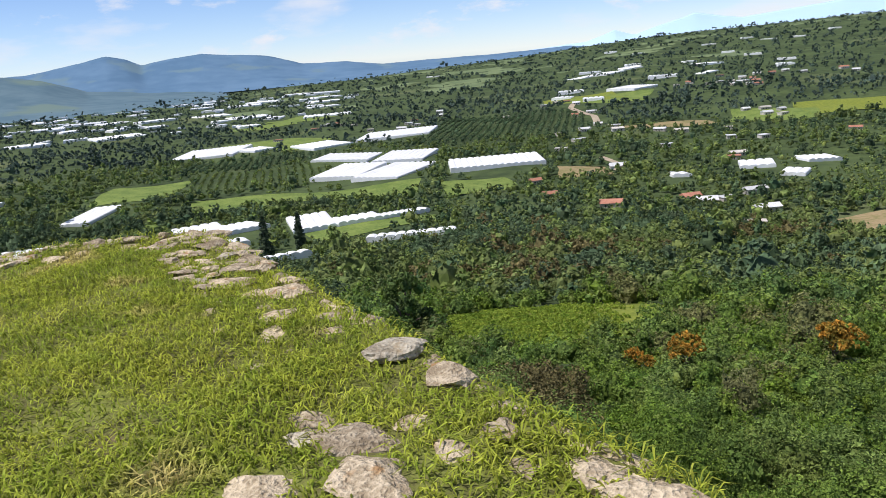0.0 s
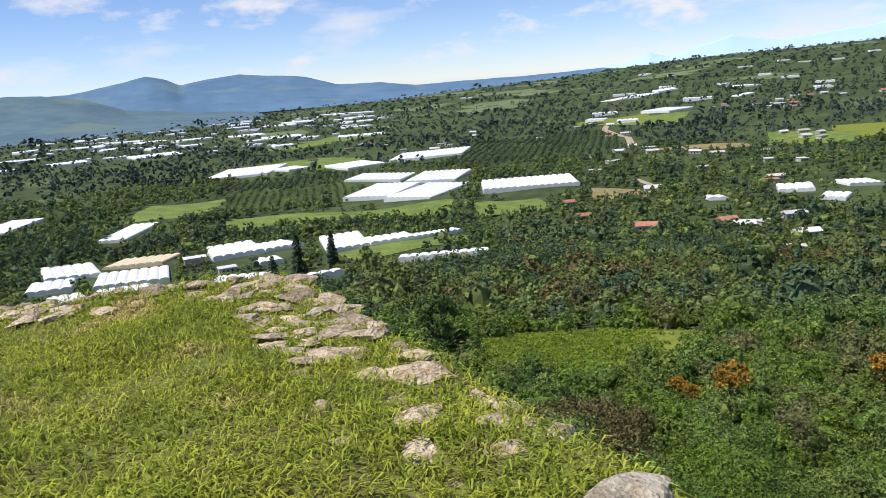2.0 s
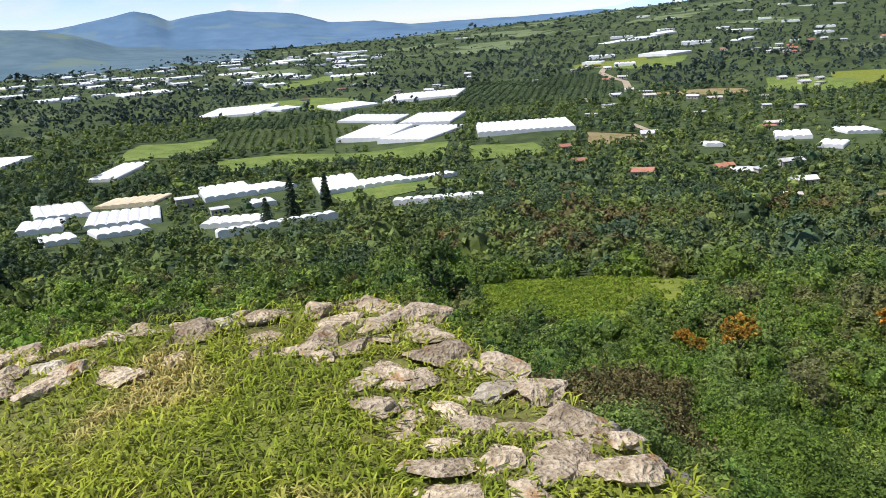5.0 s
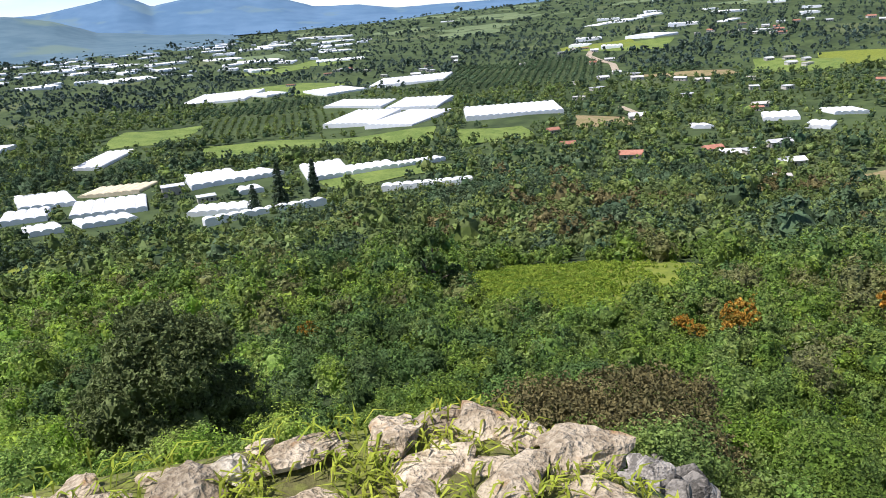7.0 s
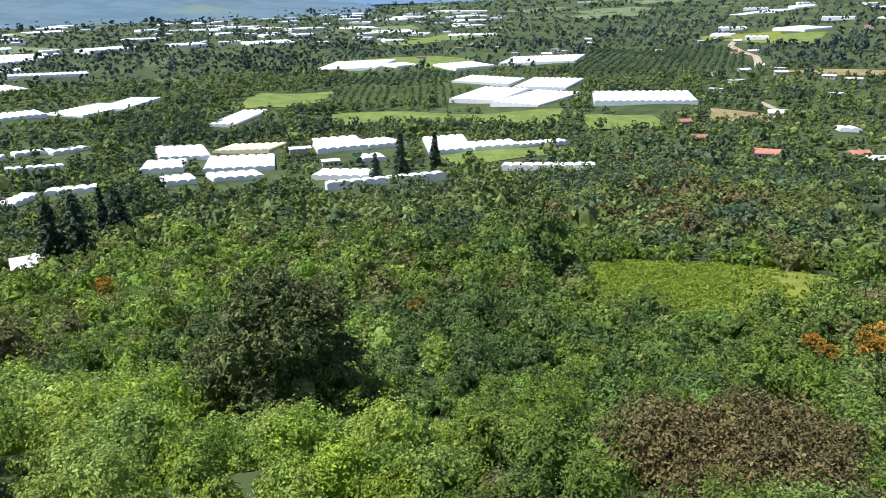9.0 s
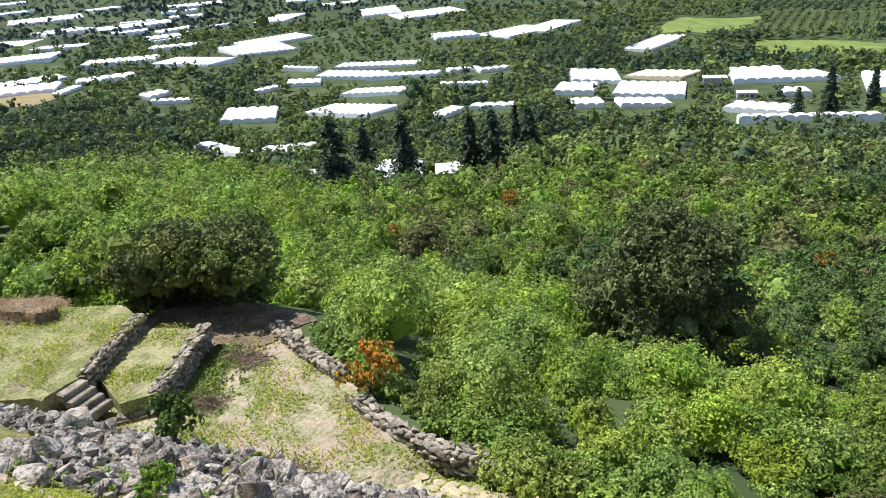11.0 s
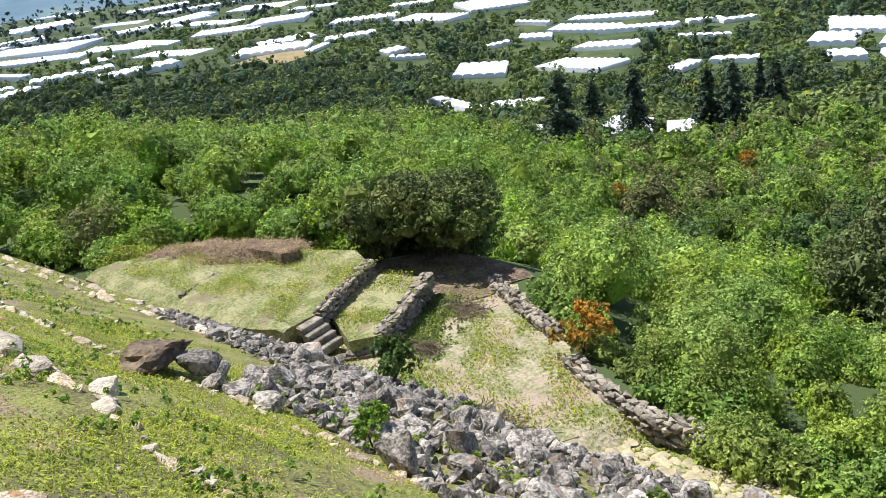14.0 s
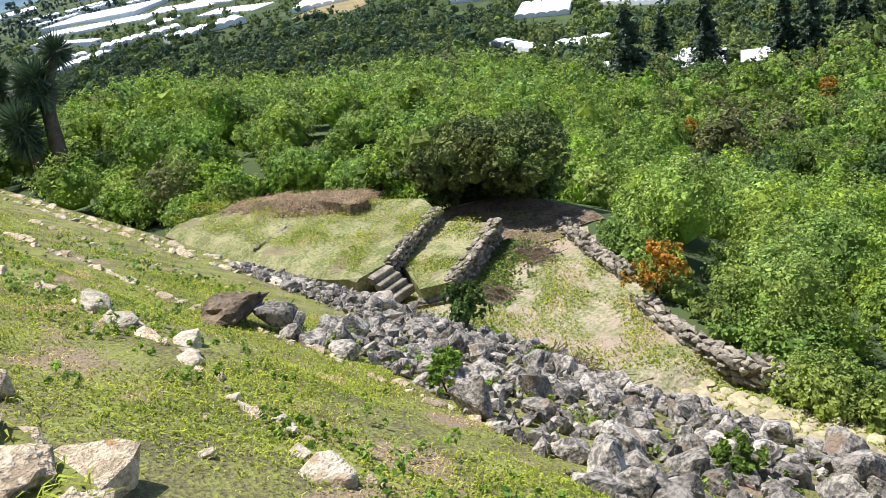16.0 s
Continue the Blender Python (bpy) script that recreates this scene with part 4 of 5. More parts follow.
def hillside():
    """The thicket that covers the hillside between the court and the valley."""
    p = polar_scatter(11, 165, -48, 97, lambda r: 1.36 + r * 0.029)
    x, y = p.T
    r = np.hypot(x + 4, y - 8)
    az = np.degrees(np.arctan2(-(x + 4), y - 8))
    u, v = face_u(x, y), side_u(x, y)
    along = -((x + 3.9) * 0.949 + (y - 8.43) * 0.315)
    low = (u < 14.6) & ~((along > 43) & (u > 11.5))
    keep = ~in_plaza(x, y - 0.5) & (~low | (v > 5)) & ~face_inside(x, y, CLEARING)
    keep &= ~((az > 35) & low) & ~(np.hypot(x + 55.5, y - 8.3) < 5.0)
    keep &= ~(np.hypot(x + 29.2, y - 23.6) < 4.0) & ~(np.hypot(x + 26.6, y - 24.9) < 1.9) & ~(np.hypot(x + 19.9, y - 22.0) < 1.7) & ~(np.hypot(x + 21.5, y - 47.0) < 6.4) & ~(np.hypot(x - 1.5, y - 27.5) < 3.4)
    keep &= ~face_inside(x, y, [(-31, 20), (-26, 23.6), (-30, 17), (-40, 11), (-40.5, 14.0), (-38.5, 17.4)])
    x, y, r, az = x[keep], y[keep], r[keep], az[keep]
    n = len(x)
    pick = patchy(x, y, 0.06) + rng.uniform(-0.35, 0.35, n)
    R = (0.80 + r * 0.0135) * rng.uniform(0.6, 1.45, n)
    H = R * rng.uniform(0.8, 1.4, n)
    low = np.clip((r - 12) / 14, 0.35, 1)
    z = ground_z(x, y) + H * rng.uniform(0.15, 0.9, n) * low + 0.1
    C = np.column_stack([x, y, z])
    leaf = 0.034 + r * 0.0030
    sunny = (r < 62) & (pick > 0.36) & (az > 15 + rng.uniform(-7, 7, n)) | (pick > 0.86) & (r < 110) & (az > 14)
    dark = ~sunny & (pick < 0.20) & ~((r < 70) & (az > 30))
    olive = ~sunny & ~dark & (rng.uniform(0, 1, n) < 0.06 + 0.12 * (r > 80))
    rest = ~sunny & ~dark & ~olive
    # darker leaf towards the right, partly imitating the crowns' shaded sides
    deep = (az < 8 + rng.uniform(-5, 5, n)) | (r > 75) & (az < 45) & (rng.uniform(0, 1, n) < 0.4)
    bands = ((0, 30, 1700, True), (30, 60, 850, False), (60, 100, 520, False), (100, 999, 320, False))
    for mask, mat, label in ((sunny, M_SHRUB_Y, "dense bright yellow-green shrubs on the hillside"), (rest & ~deep, M_SHRUB, "dense green shrub thicket covering the hillside"), (rest & deep, M_DEEP, "dense deep green thicket covering the hillside"), (dark, M_DARK, "dark green bushes among the hillside thicket"), (olive, M_OLIVE, "dull olive bushes among the hillside thicket")):
        for r0, r1, per, quads in bands:
            m = mask & (r >= r0) & (r < r1)
            if m.sum() > 2:
                canopy("shrub_thicket", label, "shrubs", C[m], R[m], H[m], per, leaf[m], mat, quads)


def field_patch(name, label, cx, cy, w, d, ang, mat, lift=0.35, kind="structure", outline=None):
    """A field draped over the land."""
    n = 10 if lift > 0.5 else 20
    a, b = np.meshgrid(np.linspace(-w / 2, w / 2, n), np.linspace(-d / 2, d / 2, n), indexing="ij")
    wob = 1 + 0.05 * np.sin(3 * np.arctan2(b, a) + cx)
    c, s = math.cos(radians(ang)), math.sin(radians(ang))
    X, Y = cx + (a * c - b * s) * wob, cy + (a * s + b * c) * wob
    V = np.stack([X, Y, ground_z(X, Y) + lift], -1).reshape(-1, 3)
    i, j = np.meshgrid(np.arange(n - 1), np.arange(n - 1), indexing="ij")
    F = np.stack([i * n + j, (i + 1) * n + j, (i + 1) * n + j + 1, i * n + j + 1], -1).reshape(-1, 4)
    KEEP_FREE.append((cx, cy, w / 2, d / 2, ang))
    return tagged(new(name, raw_mesh(name, V, F, mat, soft=True)), label, "field", kind=kind)


def clearing():
    """The round meadow in the thicket, with rows of young plants."""
    X, Y = np.meshgrid(np.linspace(-8, 47, 60), np.linspace(90, 165, 60), indexing="ij")
    inside = face_inside(X, Y, CLEARING)
    V = np.stack([X, Y, ground_z(X, Y) + 0.3], -1).reshape(-1, 3)
    i, j = np.meshgrid(np.arange(59), np.arange(59), indexing="ij")
    ok = inside[:-1, :-1] | inside[1:, 1:]
    i, j = i[ok], j[ok]
    F = np.stack([i * 60 + j, (i + 1) * 60 + j, (i + 1) * 60 + j + 1, i * 60 + j + 1], -1)
    tagged(new("clearing", raw_mesh("clearing", V, F, M_CLEAR, soft=True)), "round grassy clearing in the thicket", "field", kind="structure")
    n = 7600
    x, y = rng.uniform(-5, 45, n), rng.uniform(93, 162, n)
    row = np.round((x * 0.5 + y * 0.87) / 1.3) * 1.3
    shift = row - (x * 0.5 + y * 0.87)
    x, y = x + shift * 0.5, y + shift * 0.87
    keep = face_inside(x, y, CLEARING) & (rng.uniform(0, 1, n) < np.clip(1.3 - (x + 5) / 26 + 0.3 * patchy(x, y, 0.3), 0.06, 1))
    C = np.column_stack([x, y, ground_z(x, y) + 0.5])[keep]
    R = np.full(len(C), 0.36) * rng.uniform(0.7, 1.3, len(C))
    canopy("maize", "yellow-green rows of young maize in the clearing", "crop", C, R, R * 0.9, 9, 0.42, M_MAIZE, False, core=False)


# ---- single trees and bushes ----
def trunk_mesh(name, pts, radii, mat, sides=9):
    """A tapered tube through points."""
    pts = [Vector(p) for p in pts]
    V, F = [], []
    for k, (p, r) in enumerate(zip(pts, radii)):
        ahead = (pts[min(k + 1, len(pts) - 1)] - pts[max(k - 1, 0)]).normalized()
        a = ahead.orthogonal().normalized()
        b = ahead.cross(a)
        for q in range(sides):
            t = 2 * math.pi * q / sides
            V.append((p + (a * math.cos(t) + b * math.sin(t)) * r * (1 + 0.12 * math.sin(3 * t + k)))[:])
    for k in range(len(pts) - 1):
        for q in range(sides):
            F.append((k * sides + q, k * sides + (q + 1) % sides, (k + 1) * sides + (q + 1) % sides, (k + 1) * sides + q))
    return raw_mesh(name, V, F, mat, soft=True)


def broad_tree(name, label, category, x, y, height, radius, mat, seed, per=420, leaf=0.3, clumps=26, low=0.25, z=None):
    """A trunk with limbs and a crown of many leaf clumps."""
    r = random.Random(seed)
    z0 = gz(x, y) if z is None else z
    tree = tagged(new(name), label, category)
    tree.location = (x, y, z0)
    th = height * (low + 0.12)
    part("trunk", trunk_mesh("trunk", [(0, 0, -0.4), (0.1, 0, th * 0.5), (0, 0.15, th), (0.2, 0, height * 0.75)], [height * 0.05, height * 0.04, height * 0.032, height * 0.012], M_BARK), tree)
    C, R = [], []
    for k in range(clumps):
        a, h = r.uniform(0, 6.283), r.uniform(low, 0.93)
        wide = math.sin(math.pi * min(1, (h - low * 0.6) / (1.02 - low * 0.6)) ** 0.75) ** 0.7
        q = radius * wide * math.sqrt(r.uniform(0.25, 1)) * 0.82
        C.append((q * math.cos(a), q * math.sin(a), h * height))
        R.append(radius * r.uniform(0.24, 0.40))
        if k < 8:
            part("limb", trunk_mesh("limb", [(0, 0, th * 0.7), (q * 0.5 * math.cos(a), q * 0.5 * math.sin(a), th + (h * height - th) * 0.6), C[-1]], [height * 0.018, height * 0.012, height * 0.004], M_BARK, 6), tree)
    C, R = np.array(C), np.array(R)
    P, N, _ = crown_points(C, R, R * 0.85, per)
    V, F = leaf_faces(P, N, leaf, 0.8)
    crown = part("crown", raw_mesh("crown", V, F, mat), tree)
    b, f = BALL1
    V2 = (C[:, None] + b[None] * (R * 0.5)[:, None, None] * (1 + rng.uniform(-0.2, 0.2, (len(C), len(b), 1)))).reshape(-1, 3)
    F2 = (f[None] + (np.arange(len(C)) * len(b))[:, None, None]).reshape(-1, 3)
    part("inner_foliage", raw_mesh("inner_foliage", V2, F2, mat), crown)
    return tree


def conifer(name, label, x, y, height, radius, seed, mat=None, narrow=False, z=None):
    """A straight trunk with whorls of drooping, needle-covered branches."""
    mat = mat or M_CEDAR
    r = random.Random(seed)
    z0 = gz(x, y) if z is None else z
    tree = tagged(new(name), label, "conifer tree")
    tree.location = (x, y, z0 - 0.3)
    q = math.hypot(x + 4, y - 8)
    KEEP_FREE.extend(((x, y, radius, radius, 0), (x - (x + 4) / q * 8, y - (y - 8) / q * 8, radius, radius, 0)))
    part("trunk", trunk_mesh("trunk", [(0, 0, 0), (0, 0, height * 0.5), (0, 0, height)], [height * 0.022, height * 0.014, height * 0.003], M_BARK, 8), tree)
    P, N = [], []
    h = 0.06 if narrow else 0.10
    while h < 0.98:
        reach = radius * ((1 - h) ** 0.75 + 0.05) * (1 if not narrow else (1.0 if h > 0.2 else 0.75))
        for _ in range(8 if not narrow else 9):
            a = r.uniform(0, 6.283)
            L = reach * r.uniform(0.6, 1.12)
            for t in np.linspace(0.12, 1, 12):
                for _ in range(3):
                    w = L * 0.20 * (1.1 - t)
                    P.append((L * t * math.cos(a) + r.gauss(0, w), L * t * math.sin(a) + r.gauss(0, w), height * h - L * 0.25 * t * t + (L * 0.45 * t if narrow else 0) + r.gauss(0, 0.06 * L)))
                    N.append((0.4 * math.cos(a), 0.4 * math.sin(a), 1))
        h += (0.045 if not narrow else 0.035) * r.uniform(0.8, 1.2)
    V, F = leaf_faces(np.array(P), np.array(N), height * 0.042, 0.5)
    part("crown", raw_mesh("crown", V, F, mat), tree)
    return tree


def bush(name, label, x, y, radius, height, mat, seed, per=260, leaf=0.12, z=None, lobes=7):
    r = random.Random(seed)
    z0 = gz(x, y) if z is None else z
    ob = tagged(new(name), label, "bush")
    ob.location = (x, y, z0)
    C = np.array([(radius * 0.62 * r.uniform(-1, 1), radius * 0.62 * r.uniform(-1, 1), height * r.uniform(0.25, 0.72)) for _ in range(lobes)])
    R = np.array([radius * r.uniform(0.38, 0.58) for _ in range(lobes)])
    P, N, _ = crown_points(C, R, R * height / radius * 0.7, per)
    P[:, 2] = np.maximum(P[:, 2], 0.02)
    V, F = leaf_faces(P, N, leaf, 0.85)
    part("foliage", raw_mesh("foliage", V, F, mat), ob)
    for k in range(4):
        part("stem", trunk_mesh("stem", [(0, 0, -0.1), (C[k][0] * 0.5, C[k][1] * 0.5, C[k][2] * 0.6), C[k]], [0.03 * height, 0.02 * height, 0.006 * height], M_BARK, 6), ob)
    return ob


def vine_arch():
    """The vine-covered tree that hangs over the end of the court, dark and hollow underneath."""
    tree = tagged(new("vine_covered_tree"), "low tree smothered in vines, hanging over a dark hollow", "tree")
    tree.location = (-29.3, 22.75, -12.7)
    ax = Vector((0.82, 0.57, 0))  # along the front
    back = Vector((-0.57, 0.82, 0))
    C, R = [], []
    r = random.Random(77)
    for k in range(64):
        o = r.uniform(-3.0, 2.1)
        rim = math.sqrt(max(0.05, 1 - ((o + 0.45) / 2.75) ** 2))
        p = ax * o + back * r.uniform(-0.5, 1.9)
        C.append((p.x, p.y, 1.75 + rim * r.uniform(0.0, 1.75)))
        R.append(r.uniform(0.55, 0.9))
    for k in range(9):
        p = ax * r.uniform(-3.2, -2.6) + back * r.uniform(0.0, 1.8)
        C.append((p.x, p.y, r.uniform(0.3, 1.6)))
        R.append(r.uniform(0.5, 0.75))
    for k in range(40):
        p = ax * r.uniform(-3.0, 1.7) + back * r.uniform(1.7, 2.8)
        C.append((p.x, p.y, r.uniform(0.1, 3.1)))
        R.append(r.uniform(0.8, 1.2))
    C, R = np.array(C), np.array(R)
    P, N, _ = crown_points(C, R, R * 0.9, 640)
    V, F = leaf_faces(P, N, 0.14, 0.6)
    crown = part("vines", raw_mesh("vines", V, F, M_VINE), tree)
    b, f = BALL1
    V2 = (C[:, None] + b[None] * (R * 0.6)[:, None, None]).reshape(-1, 3)
    F2 = (f[None] + (np.arange(len(C)) * len(b))[:, None, None]).reshape(-1, 3)
    part("inner_foliage", raw_mesh("inner_foliage", V2, F2, M_VINE), crown)
    for k, off in enumerate((-2.3, 1.2, 0.0)):
        p = ax * off + back * (0.9 + 0.5 * k)
        part("trunk", trunk_mesh("trunk", [(p.x, p.y, -0.3), (p.x * 0.9, p.y, 1.2), (p.x * 0.6, p.y, 2.8)], [0.16, 0.12, 0.06], M_BARK), tree)


def rosette_mesh(seed, L, skirt):
    """A ball of stiff pointed leaves; skirt: the share that hangs down, dead, below."""
    r = random.Random(seed)
    V, F = [], []
    for k in range(300):
        d = Vector((r.gauss(0, 1), r.gauss(0, 1), r.gauss(-0.7 if r.random() < skirt else 0.55, 0.6))).normalized()
        side = d.cross(Vector((0, 0, 1))).normalized() * L * 0.055
        o = d * L * 0.12
        q = L * r.uniform(0.75, 1.12)
        i = len(V)
        V += [(o - side)[:], (o + d * q * 0.45 - side)[:], (o + d * q)[:], (o + d * q * 0.45 + side)[:], (o + d * q * 0.45 + d.cross(side) * 0.5)[:]]
        F += [(i, i + 1, i + 4), (i + 1, i + 2, i + 4), (i + 2, i + 3, i + 4), (i + 3, i, i + 4)]
    return raw_mesh("rosette", V, F, M_YUCCA)


def yucca(x, y, label, trunks, heads, seed):
    """A tree yucca: rough trunks and heads of spiky leaves."""
    z = gz(x, y)
    ob = tagged(new("yucca_tree"), label, "yucca")
    ob.location = (x, y, z)
    for pts, radii in trunks:
        part("trunk", trunk_mesh("trunk", pts, radii, M_BARK, 11), ob)
    for k, (hx, hy, hz, L) in enumerate(heads):
        part("rosette", rosette_mesh(seed + k, L, 0.35), ob, m=pose(hx, hy, hz))


def twigs(x, y, radius, seed, n=260):
    """A flattened heap of dry cut branches."""
    r = random.Random(seed)
    V, F = [], []
    for _ in range(n):
        a, q = r.uniform(0, 6.283), radius * math.sqrt(r.random())
        px, py = x + q * math.cos(a), y + q * 0.6 * math.sin(a)
        p = Vector((px, py, gz(px, py) + r.uniform(0.02, 0.22) * (1.1 - q / radius)))
        d = Vector((r.gauss(0, 1), r.gauss(0, 1), r.gauss(0, 0.22))).normalized() * r.uniform(0.25, 0.7)
        s = d.cross(Vector((0, 0, 1))).normalized() * 0.014
        i = len(V)
        V += [(p - d - s)[:], (p - d + s)[:], (p + d + s * 0.4)[:], (p - d + Vector((0, 0, 0.02)))[:]]
        F += [(i, i + 1, i + 2), (i + 1, i + 3, i + 2), (i + 3, i, i + 2)]
    tagged(new("brushwood", raw_mesh("brushwood", V, F, M_TWIG)), "heap of dry grey-brown cut branches", "brushwood")


court()
vine_arch()
# Brown earth disc, also laid to darken the shaded hollow under the vines.
shade_earth = np.array([(q * math.cos(a) * (1 + 0.12 * math.sin(3 * a) + 0.07 * math.sin(7 * a)), q * math.sin(a) * (1 + 0.1 * math.sin(4 * a + 1))) for q in np.linspace(0.05, 1, 12) for a in np.linspace(0, 2 * math.pi, 48, endpoint=False)])
lx, ly = -28.1 + shade_earth[:, 0] * 3.3 * 0.82 - shade_earth[:, 1] * 2.3 * 0.57, 22.5 + shade_earth[:, 0] * 3.3 * 0.57 + shade_earth[:, 1] * 2.3 * 0.82
lq, la = np.meshgrid(np.arange(11), np.arange(48), indexing="ij")
lf = np.stack([lq * 48 + la, (lq + 1) * 48 + la, (lq + 1) * 48 + (la + 1) % 48, lq * 48 + (la + 1) % 48], -1).reshape(-1, 4)
tagged(new("shade_earth_patch", raw_mesh("shade_earth_patch", np.column_stack([lx, ly, ground_z(lx, ly) + 0.05]), lf, M_EARTH)), "bare brown earth under the vine-covered tree, laid dark to deepen its shade", "ground", kind="structure")
yucca(-58.9, 8.9, "tall tree yucca with spiky blue-green rosettes", [([(0, 0, -0.3), (-0.4, 0.2, 2.2), (-0.75, 0.6, 4.2), (-1.1, 1.6, 6.4), (-1.3, 2.3, 7.4)], [0.55, 0.46, 0.42, 0.34, 0.22])], [(-1.3, 2.4, 7.5, 1.35), (-1.15, 0.7, 6.4, 1.5), (-1.0, 0.6, 5.4, 1.5), (-0.9, 0.1, 6.0, 1.3)], 5)
yucca(-59.2, 7.5, "low yucca with one spiky grey-green head", [([(0, 0, -0.3), (0, 0.1, 1.9), (0, 0.1, 4.0)], [0.34, 0.3, 0.24])], [(0, 0.1, 4.1, 1.7), (0, 0, 3.2, 1.5)], 15)
yucca(-63.0, 7.2, "yucca half hidden in dark shade", [([(0, 0, -0.3), (0, 0.1, 3.5), (0, 0.2, 6.9)], [0.4, 0.34, 0.26])], [(0, 0.2, 7.1, 1.6), (0, 0, 5.6, 1.7)], 25)
broad_tree("oak_tree", "large dark round oak standing out of the thicket", "tree", -22.75, 50.6, 11.6, 5.5, M_OAK, 21, 720, 0.25, 60, 0.06, z=gz(-22.75, 50.6) - 0.7)
bush("brown_bush", "wide brownish bush with fine dull leaves", 1.0, 27.4, 3.7, 2.9, M_BROWN, 22, 1700, 0.12, lobes=22)
broad_tree("dark_tree", "dark green tree at the edge of the clearing", "tree", -9.2, 120, 11, 4.6, M_DARK, 23, 260, 0.42, 24, 0.1)
bush("green_bush", "dark leafy bush growing beside the rubble", -20.9, 16.2, 0.75, 1.15, M_DARK, 24, 420, 0.11, z=gz(-20.6, 15.9) - 0.1)
bush("green_bush", "small bright green bush among the rubble", -10.8, 10.95, 0.30, 0.5, M_SHRUB, 25, 170, 0.06)
bush("green_bush", "small leafy plant among the rubble", -8.3, 12.8, 0.35, 0.4, M_SHRUB, 26, 140, 0.08)
bush("green_bush", "low green plant on top of the rubble", -14.6, 14.5, 0.32, 0.3, M_SHRUB, 27, 140, 0.09)
bush("green_bush", "leafy bush at the terrace corner", -55.6, 8.3, 1.4, 1.9, M_SHRUB, 28, 420, 0.16)
bush("green_bush", "dark bush behind the yucca", -64, 7.0, 3.0, 4.6, M_DARK, 29, 620, 0.24)
bush("flowering_bush", "shrub with orange blossom", -20.0, 22.5, 0.95, 1.5, M_ORANGE, 30, 300, 0.11)
for k, (bx, by, br) in enumerate(((32.2, 97.8, 1.36), (23.9, 81.1, 2.25), (43.3, 87.8, 2.97), (19.0, 79.4, 0.93), (-71.2, 101.3, 2.45), (-67.2, 71.5, 1.16), (-21.7, 86.8, 1.27), (18.6, 82.3, 1.23))):
    bush("flowering_bush", "bush covered in orange blossom in the thicket", bx, by, br, br * 1.3, M_ORANGE, 31 + k, 260, 0.09 + br * 0.11, z=gz(bx, by) + 2.0)
for k, (tx, ty, th, tr) in enumerate(((-100.9, 93.5, 16, 5.2), (-124.2, 123.0, 15, 4.2), (-128.4, 140.1, 18, 5.8), (-112.8, 145.7, 17, 4.8), (-107.6, 147.2, 17, 5.8), (-118.3, 177.8, 18, 5.0))):
    conifer("cedar_tree", "tall dark cedar with drooping branches", tx, ty, th, tr, 50 + k)
conifer("cypress_tree", "thin dark cypress behind the cedars", -139.7, 202.5, 19, 2.4, 58, narrow=True)
conifer("cypress_tree", "tall narrow dark cypress beside the greenhouses", -88.3, 432, 23, 4.4, 60, narrow=True)
conifer("cedar_tree", "tall loose conifer beside the greenhouses", -105, 420, 24, 5.5, 61)
conifer("cedar_tree", "shorter dark conifer beside the greenhouses", -115, 404, 15, 5.0, 62)
twigs(-17.6, 17.9, 1.7, 70)
twigs(-25.2, 21.6, 0.9, 71, 150)
twigs(-24.0, 19.0, 0.7, 72, 120)
twigs(-12.6, 22.3, 0.8, 73, 120)
clearing()
hillside()


# ---- greenhouses ----
def bay_mesh(name, width, depth, eave, rise, mat, drop=3.0):
    """One arched bay of plastic film with its ends and sides."""
    seg, V, F = 7, [], []
    for yy in (-depth / 2, depth / 2):
        V.append((-width / 2, yy, -drop))
        for k in range(seg + 1):
            t = math.pi * k / seg
            V.append((-math.cos(t) * width / 2, yy, eave + rise * math.sin(t)))
        V.append((width / 2, yy, -drop))
    m = seg + 3
    bm = bmesh.new()
    vs = [bm.verts.new(v) for v in V]
    for k in range(m - 1):
        bm.faces.new((vs[k], vs[k + 1], vs[m + k + 1], vs[m + k]))
    bm.faces.new(vs[:m][::-1])
    bm.faces.new(vs[m:])
    bmesh.ops.recalc_face_normals(bm, faces=bm.faces)
    return bm_mesh(name, bm, mat)


def greenhouse(x, y, w, d, ang, mat=None, bay=6.0, label="block of arched white plastic greenhouses in the valley"):
    n = max(1, round(w / bay))
    house = tagged(new("greenhouse"), label, "greenhouse", "greenhouses in the valley")
    c, t = math.cos(radians(ang)), math.sin(radians(ang))
    pitch = math.atan2(gz(x - t * d / 2, y + c * d / 2) - gz(x + t * d / 2, y - c * d / 2), d)
    bank = math.atan2(gz(x + c * w / 2, y + t * w / 2) - gz(x - c * w / 2, y - t * w / 2), w)
    house.matrix_basis = pose(x, y, gz(x, y), math.degrees(pitch), -math.degrees(bank), ang)
    me = bay_mesh("bay", w / n, d, 1.9, 1.1, mat or M_PLASTIC)
    for k in range(n):
        part("bay", me, house, m=pose((k + 0.5) * w / n - w / 2, 0, 0))
    KEEP_FREE.append((x, y, w / 2, d / 2, ang))
    q = math.hypot(x + 4, y - 8)
    for step in (12, 26, 40):  # open yard before it
        KEEP_FREE.append((x - (x + 4) / q * step, y - (y - 8) / q * step, w / 2 - 2, d / 2, ang))


